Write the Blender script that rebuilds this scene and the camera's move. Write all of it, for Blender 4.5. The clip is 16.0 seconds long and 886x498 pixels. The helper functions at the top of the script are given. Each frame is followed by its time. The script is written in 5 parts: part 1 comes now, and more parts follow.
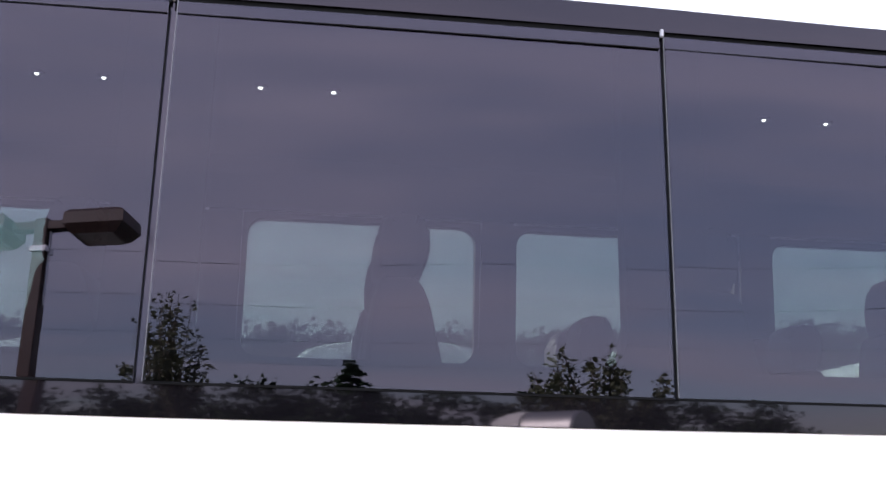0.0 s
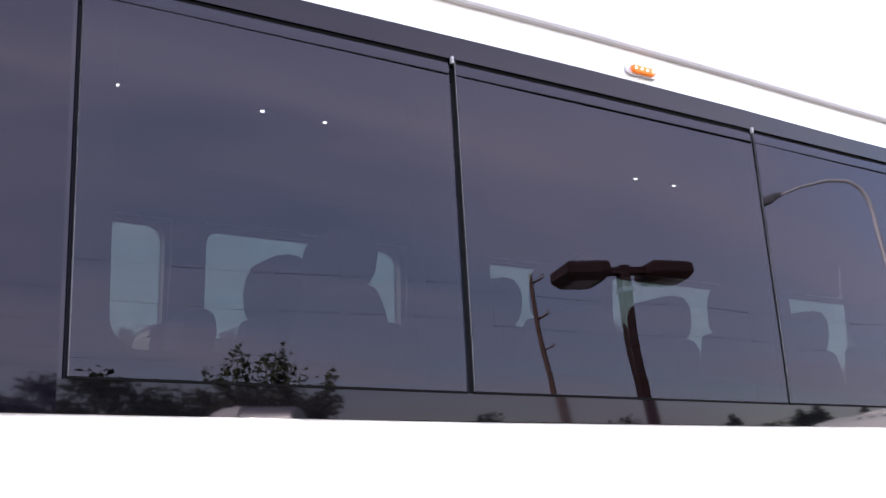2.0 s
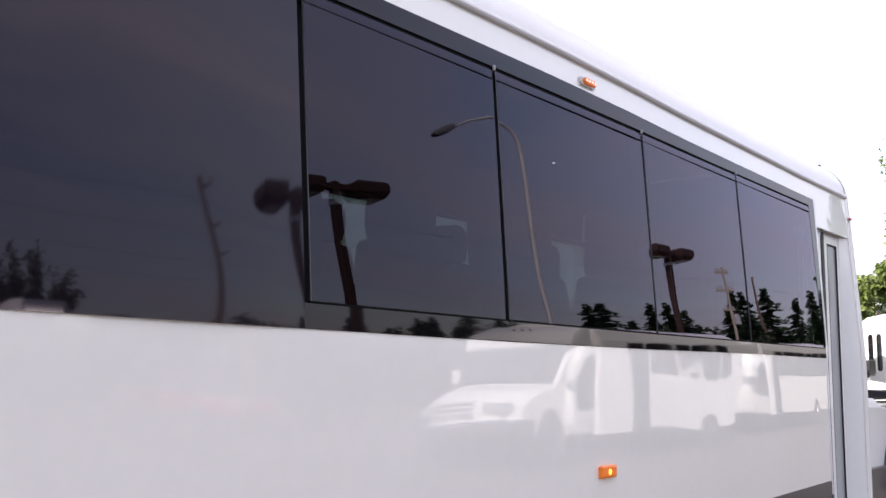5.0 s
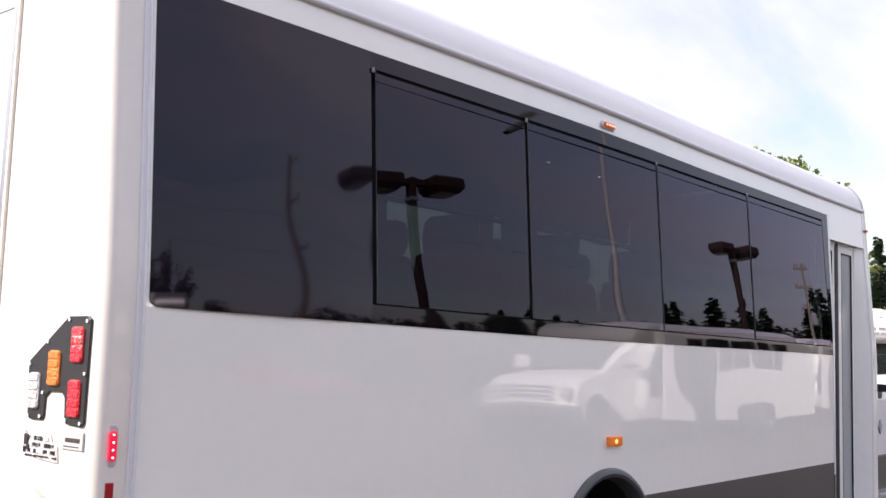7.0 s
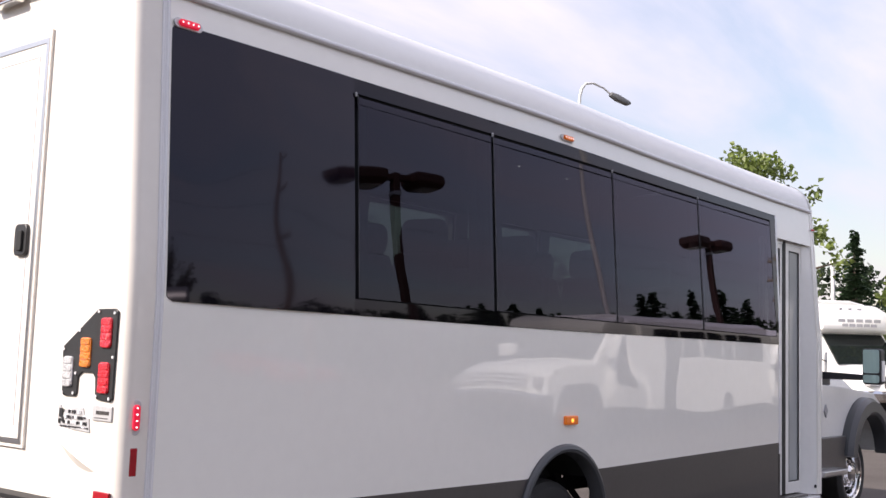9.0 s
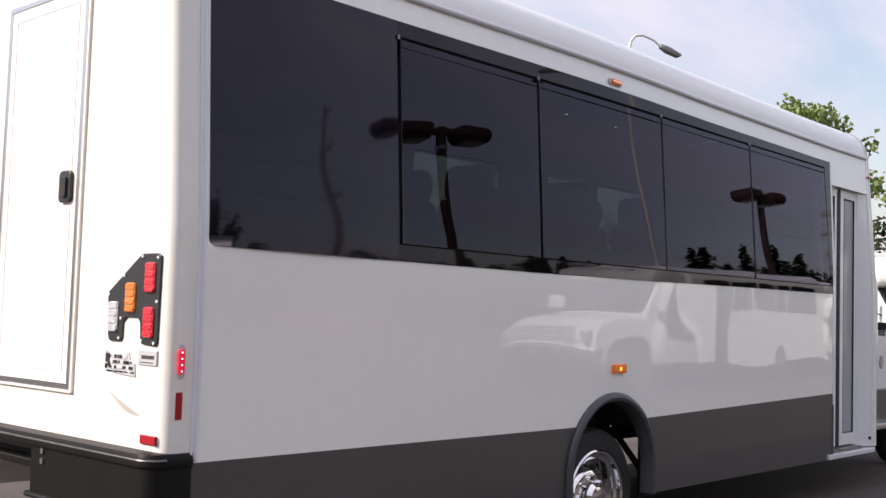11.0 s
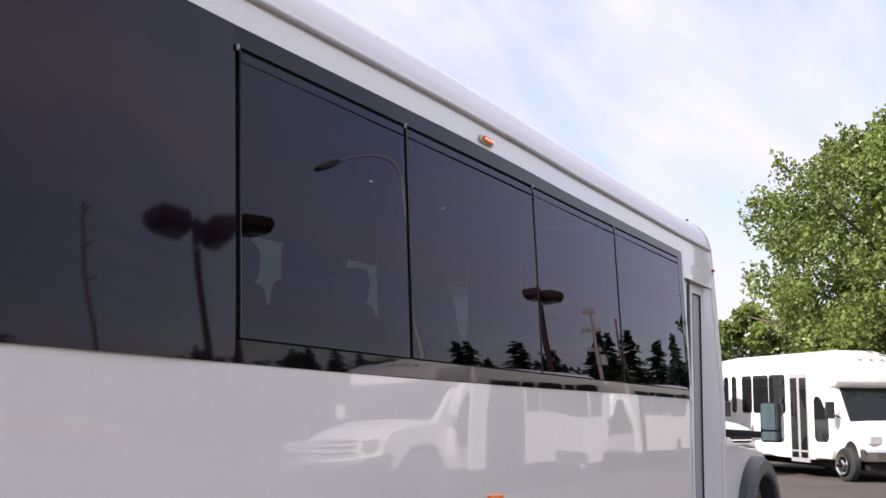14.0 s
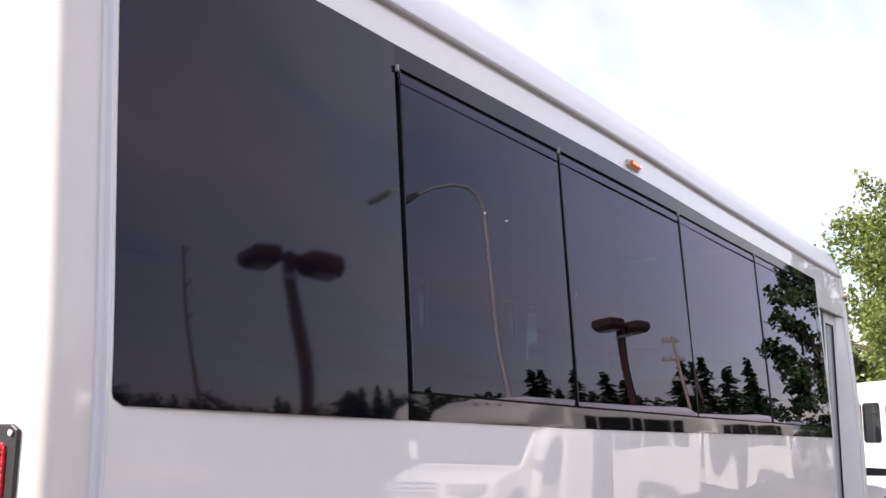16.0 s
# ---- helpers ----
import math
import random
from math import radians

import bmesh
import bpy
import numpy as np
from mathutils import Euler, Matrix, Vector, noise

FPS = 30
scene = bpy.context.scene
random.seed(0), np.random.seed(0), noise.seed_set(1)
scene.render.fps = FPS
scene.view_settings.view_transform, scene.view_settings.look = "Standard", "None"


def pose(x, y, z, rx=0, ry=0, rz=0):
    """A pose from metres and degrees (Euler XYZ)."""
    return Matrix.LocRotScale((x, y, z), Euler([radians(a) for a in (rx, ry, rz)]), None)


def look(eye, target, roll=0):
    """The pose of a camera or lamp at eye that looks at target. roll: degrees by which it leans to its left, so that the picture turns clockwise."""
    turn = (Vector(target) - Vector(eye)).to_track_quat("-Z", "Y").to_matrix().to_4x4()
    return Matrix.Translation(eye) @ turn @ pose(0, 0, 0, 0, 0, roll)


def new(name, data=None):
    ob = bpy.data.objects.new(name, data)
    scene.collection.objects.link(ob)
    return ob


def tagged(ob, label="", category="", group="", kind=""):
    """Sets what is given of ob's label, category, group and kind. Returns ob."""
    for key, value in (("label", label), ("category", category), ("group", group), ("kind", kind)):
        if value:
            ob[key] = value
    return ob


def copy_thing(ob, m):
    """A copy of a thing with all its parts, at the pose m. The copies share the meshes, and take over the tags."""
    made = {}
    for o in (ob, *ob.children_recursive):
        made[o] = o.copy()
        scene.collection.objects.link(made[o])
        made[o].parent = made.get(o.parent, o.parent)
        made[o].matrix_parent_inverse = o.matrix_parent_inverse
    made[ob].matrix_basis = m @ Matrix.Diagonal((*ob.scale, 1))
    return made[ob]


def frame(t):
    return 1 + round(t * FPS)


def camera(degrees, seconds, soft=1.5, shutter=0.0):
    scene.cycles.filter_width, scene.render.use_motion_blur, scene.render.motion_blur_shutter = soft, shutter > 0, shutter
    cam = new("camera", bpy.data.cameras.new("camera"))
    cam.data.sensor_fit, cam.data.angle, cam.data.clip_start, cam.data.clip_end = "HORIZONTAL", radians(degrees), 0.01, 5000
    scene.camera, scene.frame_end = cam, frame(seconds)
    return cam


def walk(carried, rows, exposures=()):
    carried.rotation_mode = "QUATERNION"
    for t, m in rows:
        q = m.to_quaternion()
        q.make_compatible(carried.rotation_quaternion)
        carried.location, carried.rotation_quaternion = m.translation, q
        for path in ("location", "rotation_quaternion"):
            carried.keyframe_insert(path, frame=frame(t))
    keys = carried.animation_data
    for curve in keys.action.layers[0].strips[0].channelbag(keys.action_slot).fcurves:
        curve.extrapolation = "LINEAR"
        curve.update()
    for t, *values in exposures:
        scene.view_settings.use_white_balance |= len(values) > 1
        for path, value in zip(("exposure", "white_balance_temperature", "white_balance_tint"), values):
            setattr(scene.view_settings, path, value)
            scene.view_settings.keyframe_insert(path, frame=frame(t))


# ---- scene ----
cam = camera(44.8, 16.0)
PATH = [
    (0, (0.451, -2.587, 1.556), (0.674, -0.645, 1.98), 0.3),
    (0.5, (-0.073, -2.534, 1.542), (0.37, -0.644, 2.022), -1.9),
    (1, (-0.617, -2.569, 1.56), (0.057, -0.724, 1.933), 0.2),
    (1.5, (-1.11, -2.536, 1.572), (-0.233, -0.779, 1.954), -2.3),
    (2, (-1.638, -2.476, 1.551), (-0.579, -0.831, 1.969), -2.1),
    (2.5, (-2.052, -2.419, 1.573), (-0.806, -0.892, 1.914), -0.9),
    (3, (-2.363, -2.211, 1.575), (-0.937, -0.846, 1.896), -3.7),
    (3.5, (-2.703, -2.144, 1.55), (-1.155, -0.911, 1.843), -2.6),
    (3.7, (-2.838, -2.138, 1.56), (-1.242, -0.964, 1.832), -1.3),
    (5.8, (-3.699, -2.587, 1.599), (-2.115, -1.383, 1.806), 0.0),
    (6, (-3.788, -2.716, 1.582), (-2.242, -1.466, 1.795), -0.5),
    (6.5, (-4.02, -2.908, 1.59), (-2.507, -1.617, 1.802), 0.5),
    (7, (-4.238, -3.113, 1.603), (-2.733, -1.811, 1.797), 1.1),
    (7.5, (-4.32, -3.41, 1.567), (-2.824, -2.095, 1.751), 0.4),
    (8, (-4.493, -3.573, 1.597), (-2.993, -2.263, 1.782), 0.0),
    (8.2, (-4.589, -3.573, 1.596), (-3.066, -2.292, 1.795), 1.0),
    (10.3, (-4.768, -3.674, 1.559), (-3.255, -2.373, 1.693), 0.3),
    (10.5, (-4.769, -3.617, 1.538), (-3.26, -2.311, 1.667), -0.1),
    (11, (-4.656, -3.57, 1.537), (-3.185, -2.218, 1.634), 1.0),
    (11.5, (-4.452, -3.494, 1.554), (-3.041, -2.082, 1.668), -0.1),
    (12, (-4.311, -3.431, 1.621), (-2.919, -2.01, 1.827), 0.5),
    (12.5, (-4.211, -3.129, 1.642), (-2.788, -1.773, 2.011), 2.3),
    (13, (-4.098, -2.978, 1.601), (-2.54, -1.773, 1.948), 2.2),
    (13.5, (-3.879, -2.64, 1.589), (-2.212, -1.572, 1.873), -0.0),
    (14, (-3.785, -2.313, 1.593), (-2.064, -1.335, 1.88), 0.5),
    (14.5, (-3.757, -1.976, 1.636), (-2.025, -1.021, 1.935), -2.2),
    (15, (-3.666, -1.817, 1.648), (-1.964, -0.812, 1.953), -1.4),
    (15.5, (-3.628, -1.782, 1.652), (-1.947, -0.747, 1.973), -1.3),
    (16, (-3.651, -1.787, 1.674), (-1.996, -0.718, 2.018), -0.4),
]
# The bus leans forward a little on its springs: its own upright is turned by this against the ground.
RAKE = pose(0, 0, 0.235, 0, 1.146, 0)
walk(cam, [(t, look(e, a, r)) for t, e, a, r in PATH],
     exposures=[(t, e, 6560 if t < 4 else 6760, 16.5 if t < 4 else 16 if 10 < t < 12.6 else 18) for t, e in (
         (0, 2.55), (0.5, 2.60), (1.0, 2.52), (1.5, 2.36), (2.0, 2.26), (2.5, 2.02), (3.0, 1.66), (3.5, 1.43),
         (6.0, 0.95), (7.0, 0.75), (8.0, 0.6), (10.5, 0.42), (11.0, 0.38), (12.5, 0.39), (13.5, 0.50), (14.2, 0.62), (14.6, 0.69), (15.2, 0.86), (16.0, 0.90))])

# ---- world and sun ----
SUN_DIR = Vector((-0.74, 0.40, 0.58)).normalized()
world = bpy.data.worlds.new("world")
scene.world = world
world.use_nodes = True
wt = world.node_tree
wn, wl = wt.nodes, wt.links
wn.clear()
w_out = wn.new("ShaderNodeOutputWorld")
w_bg = wn.new("ShaderNodeBackground")
w_sky = wn.new("ShaderNodeTexSky")
w_sky.sky_type = "NISHITA"
w_sky.sun_disc = False
w_sky.sun_elevation = math.asin(SUN_DIR.z)
w_sky.sun_rotation = math.atan2(SUN_DIR.x, SUN_DIR.y)
w_sky.altitude = 50
w_sky.air_density = 1.2
w_sky.dust_density = 0.7
w_sky.ozone_density = 1.2
w_co = wn.new("ShaderNodeTexCoord")
w_sep = wn.new("ShaderNodeSeparateXYZ")
wl.new(w_co.outputs["Generated"], w_sep.inputs[0])
w_add = wn.new("ShaderNodeMath")
w_add.operation = "ADD"
w_add.inputs[1].default_value = 0.16
wl.new(w_sep.outputs[2], w_add.inputs[0])
w_max = wn.new("ShaderNodeMath")
w_max.operation = "MAXIMUM"
w_max.inputs[1].default_value = 0.05
wl.new(w_add.outputs[0], w_max.inputs[0])
w_div = wn.new("ShaderNodeVectorMath")
w_div.operation = "DIVIDE"
w_cmb = wn.new("ShaderNodeCombineXYZ")
for k in (0, 1):
    wl.new(w_max.outputs[0], w_cmb.inputs[k])
w_cmb.inputs[2].default_value = 1.0
wl.new(w_co.outputs["Generated"], w_div.inputs[0])
wl.new(w_cmb.outputs[0], w_div.inputs[1])
w_map = wn.new("ShaderNodeMapping")
w_map.inputs["Scale"].default_value = (0.48, 1.45, 0.3)
w_map.inputs["Location"].default_value = (0.35, 0.2, 0.0)
wl.new(w_div.outputs[0], w_map.inputs[0])
w_noise = wn.new("ShaderNodeTexNoise")
w_noise.inputs["Scale"].default_value = 1.5
w_noise.inputs["Detail"].default_value = 7.0
w_noise.inputs["Roughness"].default_value = 0.55
w_noise.inputs["Distortion"].default_value = 0.35
wl.new(w_map.outputs[0], w_noise.inputs["Vector"])
w_ramp = wn.new("ShaderNodeValToRGB")
w_ramp.color_ramp.elements[0].position = 0.38
w_ramp.color_ramp.elements[0].color = (0.25, 0.25, 0.25, 1)
w_ramp.color_ramp.elements[1].position = 0.70
w_ramp.color_ramp.elements[1].color = (0.88, 0.88, 0.88, 1)
wl.new(w_noise.outputs["Fac"], w_ramp.inputs[0])
w_mix = wn.new("ShaderNodeMixRGB")
w_mix.inputs[2].default_value = (5.75, 5.58, 6.3, 1)
wl.new(w_ramp.outputs[0], w_mix.inputs[0])
wl.new(w_sky.outputs[0], w_mix.inputs[1])
w_lift = wn.new("ShaderNodeMath")
w_lift.operation = "MULTIPLY_ADD"
w_lift.use_clamp = False
w_lift.inputs[1].default_value = 0.80
w_lift.inputs[2].default_value = 0.70
w_up = wn.new("ShaderNodeMath")
w_up.operation = "MAXIMUM"
w_up.inputs[1].default_value = 0.0
wl.new(w_sep.outputs[2], w_up.inputs[0])
wl.new(w_up.outputs[0], w_lift.inputs[0])
w_scale = wn.new("ShaderNodeVectorMath")
w_scale.operation = "SCALE"
wl.new(w_mix.outputs[0], w_scale.inputs[0])
wl.new(w_lift.outputs[0], w_scale.inputs["Scale"])
wl.new(w_scale.outputs[0], w_bg.inputs["Color"])
w_bg.inputs["Strength"].default_value = 0.14
wl.new(w_bg.outputs[0], w_out.inputs[0])

sun = new("sun", bpy.data.lights.new("sun", "SUN"))
sun.data.energy = 4.8
sun.data.angle = radians(0.6)
sun.data.color = (1.0, 0.95, 0.87)
sun.matrix_world = look(SUN_DIR * 50, (0, 0, 0))


# ---- materials ----
def material(name, color, rough=0.5, metal=0.0, coat=0.0, vary=0.06, scale=6.0, fine=90.0, bump=0.0, bump_scale=60.0, spec=0.5,
             trans=0.0, per_object=0.0, wave=0.0, wave_scale=1.0, coat_ior=1.5):
    m = bpy.data.materials.new(name)
    m.use_nodes = True
    n, l = m.node_tree.nodes, m.node_tree.links
    p = n["Principled BSDF"]
    p.inputs["Roughness"].default_value = rough
    p.inputs["Metallic"].default_value = metal
    p.inputs["Coat Weight"].default_value = coat
    p.inputs["Coat Roughness"].default_value = 0.02
    p.inputs["Coat IOR"].default_value = coat_ior
    p.inputs["Specular IOR Level"].default_value = spec
    co = n.new("ShaderNodeTexCoord")
    big = n.new("ShaderNodeTexNoise")
    big.inputs["Scale"].default_value = scale
    big.inputs["Detail"].default_value = 5
    small = n.new("ShaderNodeTexNoise")
    small.inputs["Scale"].default_value = fine
    small.inputs["Detail"].default_value = 3
    l.new(co.outputs["Object"], big.inputs["Vector"])
    l.new(co.outputs["Object"], small.inputs["Vector"])
    add = n.new("ShaderNodeMath")
    add.operation = "ADD"
    l.new(big.outputs["Fac"], add.inputs[0])
    l.new(small.outputs["Fac"], add.inputs[1])
    last = add.outputs[0]
    if per_object:
        info = n.new("ShaderNodeObjectInfo")
        more = n.new("ShaderNodeMath")
        more.operation = "MULTIPLY_ADD"
        more.inputs[1].default_value = per_object
        l.new(info.outputs["Random"], more.inputs[0])
        l.new(last, more.inputs[2])
        last = more.outputs[0]
    rng = n.new("ShaderNodeMapRange")
    rng.inputs["From Min"].default_value = 0.55
    rng.inputs["From Max"].default_value = 1.45
    rng.inputs["To Min"].default_value = 1 - vary
    rng.inputs["To Max"].default_value = 1 + vary
    l.new(last, rng.inputs["Value"])
    mul = n.new("ShaderNodeVectorMath")
    mul.operation = "SCALE"
    mul.inputs[0].default_value = color
    l.new(rng.outputs[0], mul.inputs["Scale"])
    l.new(mul.outputs[0], p.inputs["Base Color"])
    normal = None
    if bump:
        tex = n.new("ShaderNodeTexNoise")
        tex.inputs["Scale"].default_value = bump_scale
        tex.inputs["Detail"].default_value = 4
        l.new(co.outputs["Object"], tex.inputs["Vector"])
        b = n.new("ShaderNodeBump")
        b.inputs["Strength"].default_value = bump
        b.inputs["Distance"].default_value = 0.01
        l.new(tex.outputs["Fac"], b.inputs["Height"])
        normal = b.outputs[0]
    if wave:
        tex = n.new("ShaderNodeTexNoise")
        tex.inputs["Scale"].default_value = wave_scale
        tex.inputs["Detail"].default_value = 0
        l.new(co.outputs["Object"], tex.inputs["Vector"])
        b = n.new("ShaderNodeBump")
        b.inputs["Strength"].default_value = 1.0
        b.inputs["Distance"].default_value = wave
        l.new(tex.outputs["Fac"], b.inputs["Height"])
        if normal:
            l.new(normal, b.inputs["Normal"])
        normal = b.outputs[0]
    if normal:
        l.new(normal, p.inputs["Normal"])
        l.new(normal, p.inputs["Coat Normal"])
    if trans:
        out = n["Material Output"]
        tr = n.new("ShaderNodeBsdfTranslucent")
        l.new(mul.outputs[0], tr.inputs["Color"])
        mx = n.new("ShaderNodeMixShader")
        mx.inputs[0].default_value = trans
        l.new(p.outputs[0], mx.inputs[1])
        l.new(tr.outputs[0], mx.inputs[2])
        l.new(mx.outputs[0], out.inputs["Surface"])
    return m


def glass_material(name, tint, face_on=0.04, sheen=(0.86, 0.81, 1.0)):
    """A thin tinted sheet: clear through its tint, more mirror-like towards grazing angles."""
    m = bpy.data.materials.new(name)
    m.use_nodes = True
    n, l = m.node_tree.nodes, m.node_tree.links
    n.clear()
    out = n.new("ShaderNodeOutputMaterial")
    mix = n.new("ShaderNodeMixShader")
    clear = n.new("ShaderNodeBsdfTransparent")
    clear.inputs["Color"].default_value = (*tint, 1)
    gloss = n.new("ShaderNodeBsdfGlossy")
    gloss.inputs["Roughness"].default_value = 0.0
    gloss.inputs["Color"].default_value = (*sheen, 1)
    lw = n.new("ShaderNodeLayerWeight")
    lw.inputs["Blend"].default_value = 0.5
    power = n.new("ShaderNodeMath")
    power.operation = "POWER"
    power.inputs[1].default_value = 5.0
    l.new(lw.outputs["Facing"], power.inputs[0])
    share = n.new("ShaderNodeMath")
    share.operation = "MULTIPLY_ADD"
    share.inputs[1].default_value = 1 - face_on
    share.inputs[2].default_value = face_on
    l.new(power.outputs[0], share.inputs[0])
    l.new(share.outputs[0], mix.inputs[0])
    l.new(clear.outputs[0], mix.inputs[1])
    l.new(gloss.outputs[0], mix.inputs[2])
    l.new(mix.outputs[0], out.inputs["Surface"])
    return m


def lamp_material(name, color, strength):
    m = bpy.data.materials.new(name)
    m.use_nodes = True
    p = m.node_tree.nodes["Principled BSDF"]
    p.inputs["Base Color"].default_value = (*color, 1)
    p.inputs["Emission Color"].default_value = (*color, 1)
    p.inputs["Emission Strength"].default_value = strength
    p.inputs["Roughness"].default_value = 0.3
    m.cycles.emission_sampling = "NONE"
    return m


WHITE = material("white gelcoat", (0.862, 0.85, 0.79), 0.32, coat=1.0, vary=0.025, scale=1.2, fine=14, wave=0.008, wave_scale=1.6, coat_ior=1.62)
WHITE_PLAIN = material("white paint", (0.802, 0.80, 0.768), 0.35, coat=0.3, vary=0.03, scale=1.5, fine=20)
CREAM = material("white moulded cap", (0.76, 0.718, 0.65), 0.36, coat=0.7, vary=0.03, scale=1.5, fine=20)
SKIRT = material("charcoal paint", (0.060, 0.054, 0.050), 0.5, coat=0.35, vary=0.12, scale=2.0, fine=30, wave=0.003, wave_scale=1.5)
BAND = material("black window band", (0.0035, 0.003, 0.004), 0.03, vary=0.1, scale=3, wave=0.003, wave_scale=2.2, spec=0.30)
PANEL = material("black glass panel", (0.004, 0.003, 0.006), 0.038, vary=0.1, scale=3, wave=0.011, wave_scale=1.7, spec=0.37)
BAND.node_tree.nodes["Principled BSDF"].inputs["Specular Tint"].default_value = (0.95, 0.90, 1.0, 1)
PANEL.node_tree.nodes["Principled BSDF"].inputs["Specular Tint"].default_value = (0.87, 0.90, 1.0, 1)
JOINT = material("glossy black joint", (0.008, 0.007, 0.012), 0.06, vary=0.1, scale=3, spec=0.45)
for gloss_black in (BAND, PANEL, JOINT):
    gloss_black.node_tree.nodes["Principled BSDF"].inputs["Specular Tint"].default_value = (0.93, 0.85, 1.0, 1)
RUBBER = material("black rubber", (0.012, 0.012, 0.012), 0.6, vary=0.2, scale=12)
GASKET = material("matt black gasket", (0.003, 0.003, 0.003), 0.7, vary=0.2, scale=12, spec=0.08)
TYRE = material("tyre rubber", (0.022, 0.022, 0.022), 0.75, vary=0.2, scale=10, bump=0.2, bump_scale=120)
PLASTIC = material("black plastic", (0.022, 0.022, 0.023), 0.42, vary=0.15, scale=10, bump=0.08, bump_scale=300)
BUMPER = material("black painted steel", (0.006, 0.005, 0.0045), 0.45, vary=0.3, scale=5, fine=60, spec=0.22)
# brighter than the bumper: the highlight along its ridge put into colour
EDGE_GLINT = material("bumper highlight metal", (0.20, 0.19, 0.18), 0.36, metal=1.0, vary=0.25, scale=12, fine=80)
ARCH = material("charcoal plastic trim", (0.055, 0.058, 0.062), 0.33, vary=0.12, scale=8)
CHROME = material("chrome", (0.80, 0.79, 0.78), 0.08, metal=1.0, vary=0.05)
STEEL = material("brushed aluminium", (0.62, 0.62, 0.63), 0.3, metal=1.0, vary=0.08, fine=200)
RAIL = material("white rail", (0.58, 0.57, 0.57), 0.35, coat=0.4, vary=0.04)
DULL_METAL = material("dull polished aluminium", (0.48, 0.48, 0.47), 0.42, metal=1.0, vary=0.15, scale=5, fine=60)
TRIM = material("pale grey trim", (0.72, 0.72, 0.73), 0.3, coat=0.6, vary=0.03)
GLASS_EDGE = material("glass edge", (0.07, 0.07, 0.075), 0.3, vary=0.1)
LAMP_GREY = material("dark lamp housing", (0.16, 0.16, 0.165), 0.5, vary=0.1)
GREY = material("grey trim", (0.35, 0.35, 0.36), 0.4, vary=0.05)
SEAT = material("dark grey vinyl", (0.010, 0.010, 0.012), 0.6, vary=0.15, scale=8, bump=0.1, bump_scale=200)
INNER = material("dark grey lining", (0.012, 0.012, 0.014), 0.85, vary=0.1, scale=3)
FLOORING = material("dark rubber floor", (0.04, 0.04, 0.045), 0.7, vary=0.15)
UNDER = material("black underside", (0.01, 0.01, 0.01), 0.8, vary=0.2)
RED = material("red lens", (0.62, 0.008, 0.018), 0.10, coat=1.0, vary=0.6, scale=55, fine=170, bump=0.6, bump_scale=110)
REFLECTOR = material("red reflector", (0.34, 0.004, 0.012), 0.16, coat=0.6, vary=0.12, scale=30)
RED_LIT = lamp_material("lit red lens", (0.75, 0.015, 0.05), 0.35)
AMBER = material("amber lens", (0.70, 0.19, 0.008), 0.10, coat=1.0, vary=0.55, scale=55, fine=170, bump=0.6, bump_scale=110)
AMBER_LIT = lamp_material("lit amber lens", (0.72, 0.17, 0.015), 0.12)
CLEAR = material("clear lens", (0.50, 0.50, 0.50), 0.12, coat=1.0, vary=0.45, scale=55, fine=170, bump=0.6, bump_scale=110)
LED = lamp_material("led", (1.0, 0.8, 0.82), 1.5)
LED_WHITE = lamp_material("reading light", (1.0, 0.98, 0.95), 4.0)
SILVER = material("silver badge metal", (0.55, 0.55, 0.55), 0.35, metal=0.25, vary=0.15, scale=30)
BADGE = material("chrome badge", (0.55, 0.55, 0.57), 0.2, metal=1.0, vary=0.2, scale=30)
BROWN = material("dark brown lamp paint", (0.042, 0.017, 0.013), 0.5, vary=0.2, scale=5)
LENS = material("lamp lens", (0.55, 0.56, 0.52), 0.25, vary=0.1)
GALV = material("galvanised steel", (0.66, 0.65, 0.62), 0.45, metal=0.35, vary=0.15, scale=4)
WOOD = material("weathered pole wood", (0.13, 0.078, 0.058), 0.85, vary=0.3, scale=4, fine=60, bump=0.4, bump_scale=30)
WIRE = material("black cable", (0.01, 0.01, 0.01), 0.6)
# pole wood lightened, with the sun on it painted into the colour
SUNLIT_WOOD = material("sunlit pole wood", (0.34, 0.29, 0.23), 0.85, vary=0.25, scale=4, fine=60)
BARK = material("bark", (0.10, 0.075, 0.055), 0.9, vary=0.3, scale=6, fine=40, bump=0.6, bump_scale=20)
LEAF = material("broad leaves", (0.165, 0.215, 0.052), 0.42, vary=0.75, scale=1.1, fine=9, trans=0.35)
YOUNG = material("young leaves", (0.085, 0.095, 0.045), 0.5, vary=0.5, scale=2.5, fine=12, trans=0.3)
LEAF_DARK = material("dark leaves", (0.040, 0.070, 0.018), 0.5, vary=0.5, scale=1.2, fine=9, trans=0.25)
NEEDLE = material("needles", (0.034, 0.060, 0.030), 0.6, vary=0.4, scale=1.0, fine=8, trans=0.15, spec=0.15)
WOODS = material("far woods", (0.026, 0.040, 0.020), 0.7, vary=0.5, scale=0.35, fine=3, trans=0.1, spec=0.15)
GRASS = material("mown grass", (0.070, 0.115, 0.025), 0.8, vary=0.35, scale=0.5, fine=30)
RED_PAINT = material("red paint", (0.28, 0.02, 0.02), 0.3, coat=0.8, vary=0.05)
SIGN_GREY = material("grey lettering", (0.45, 0.45, 0.46), 0.5)

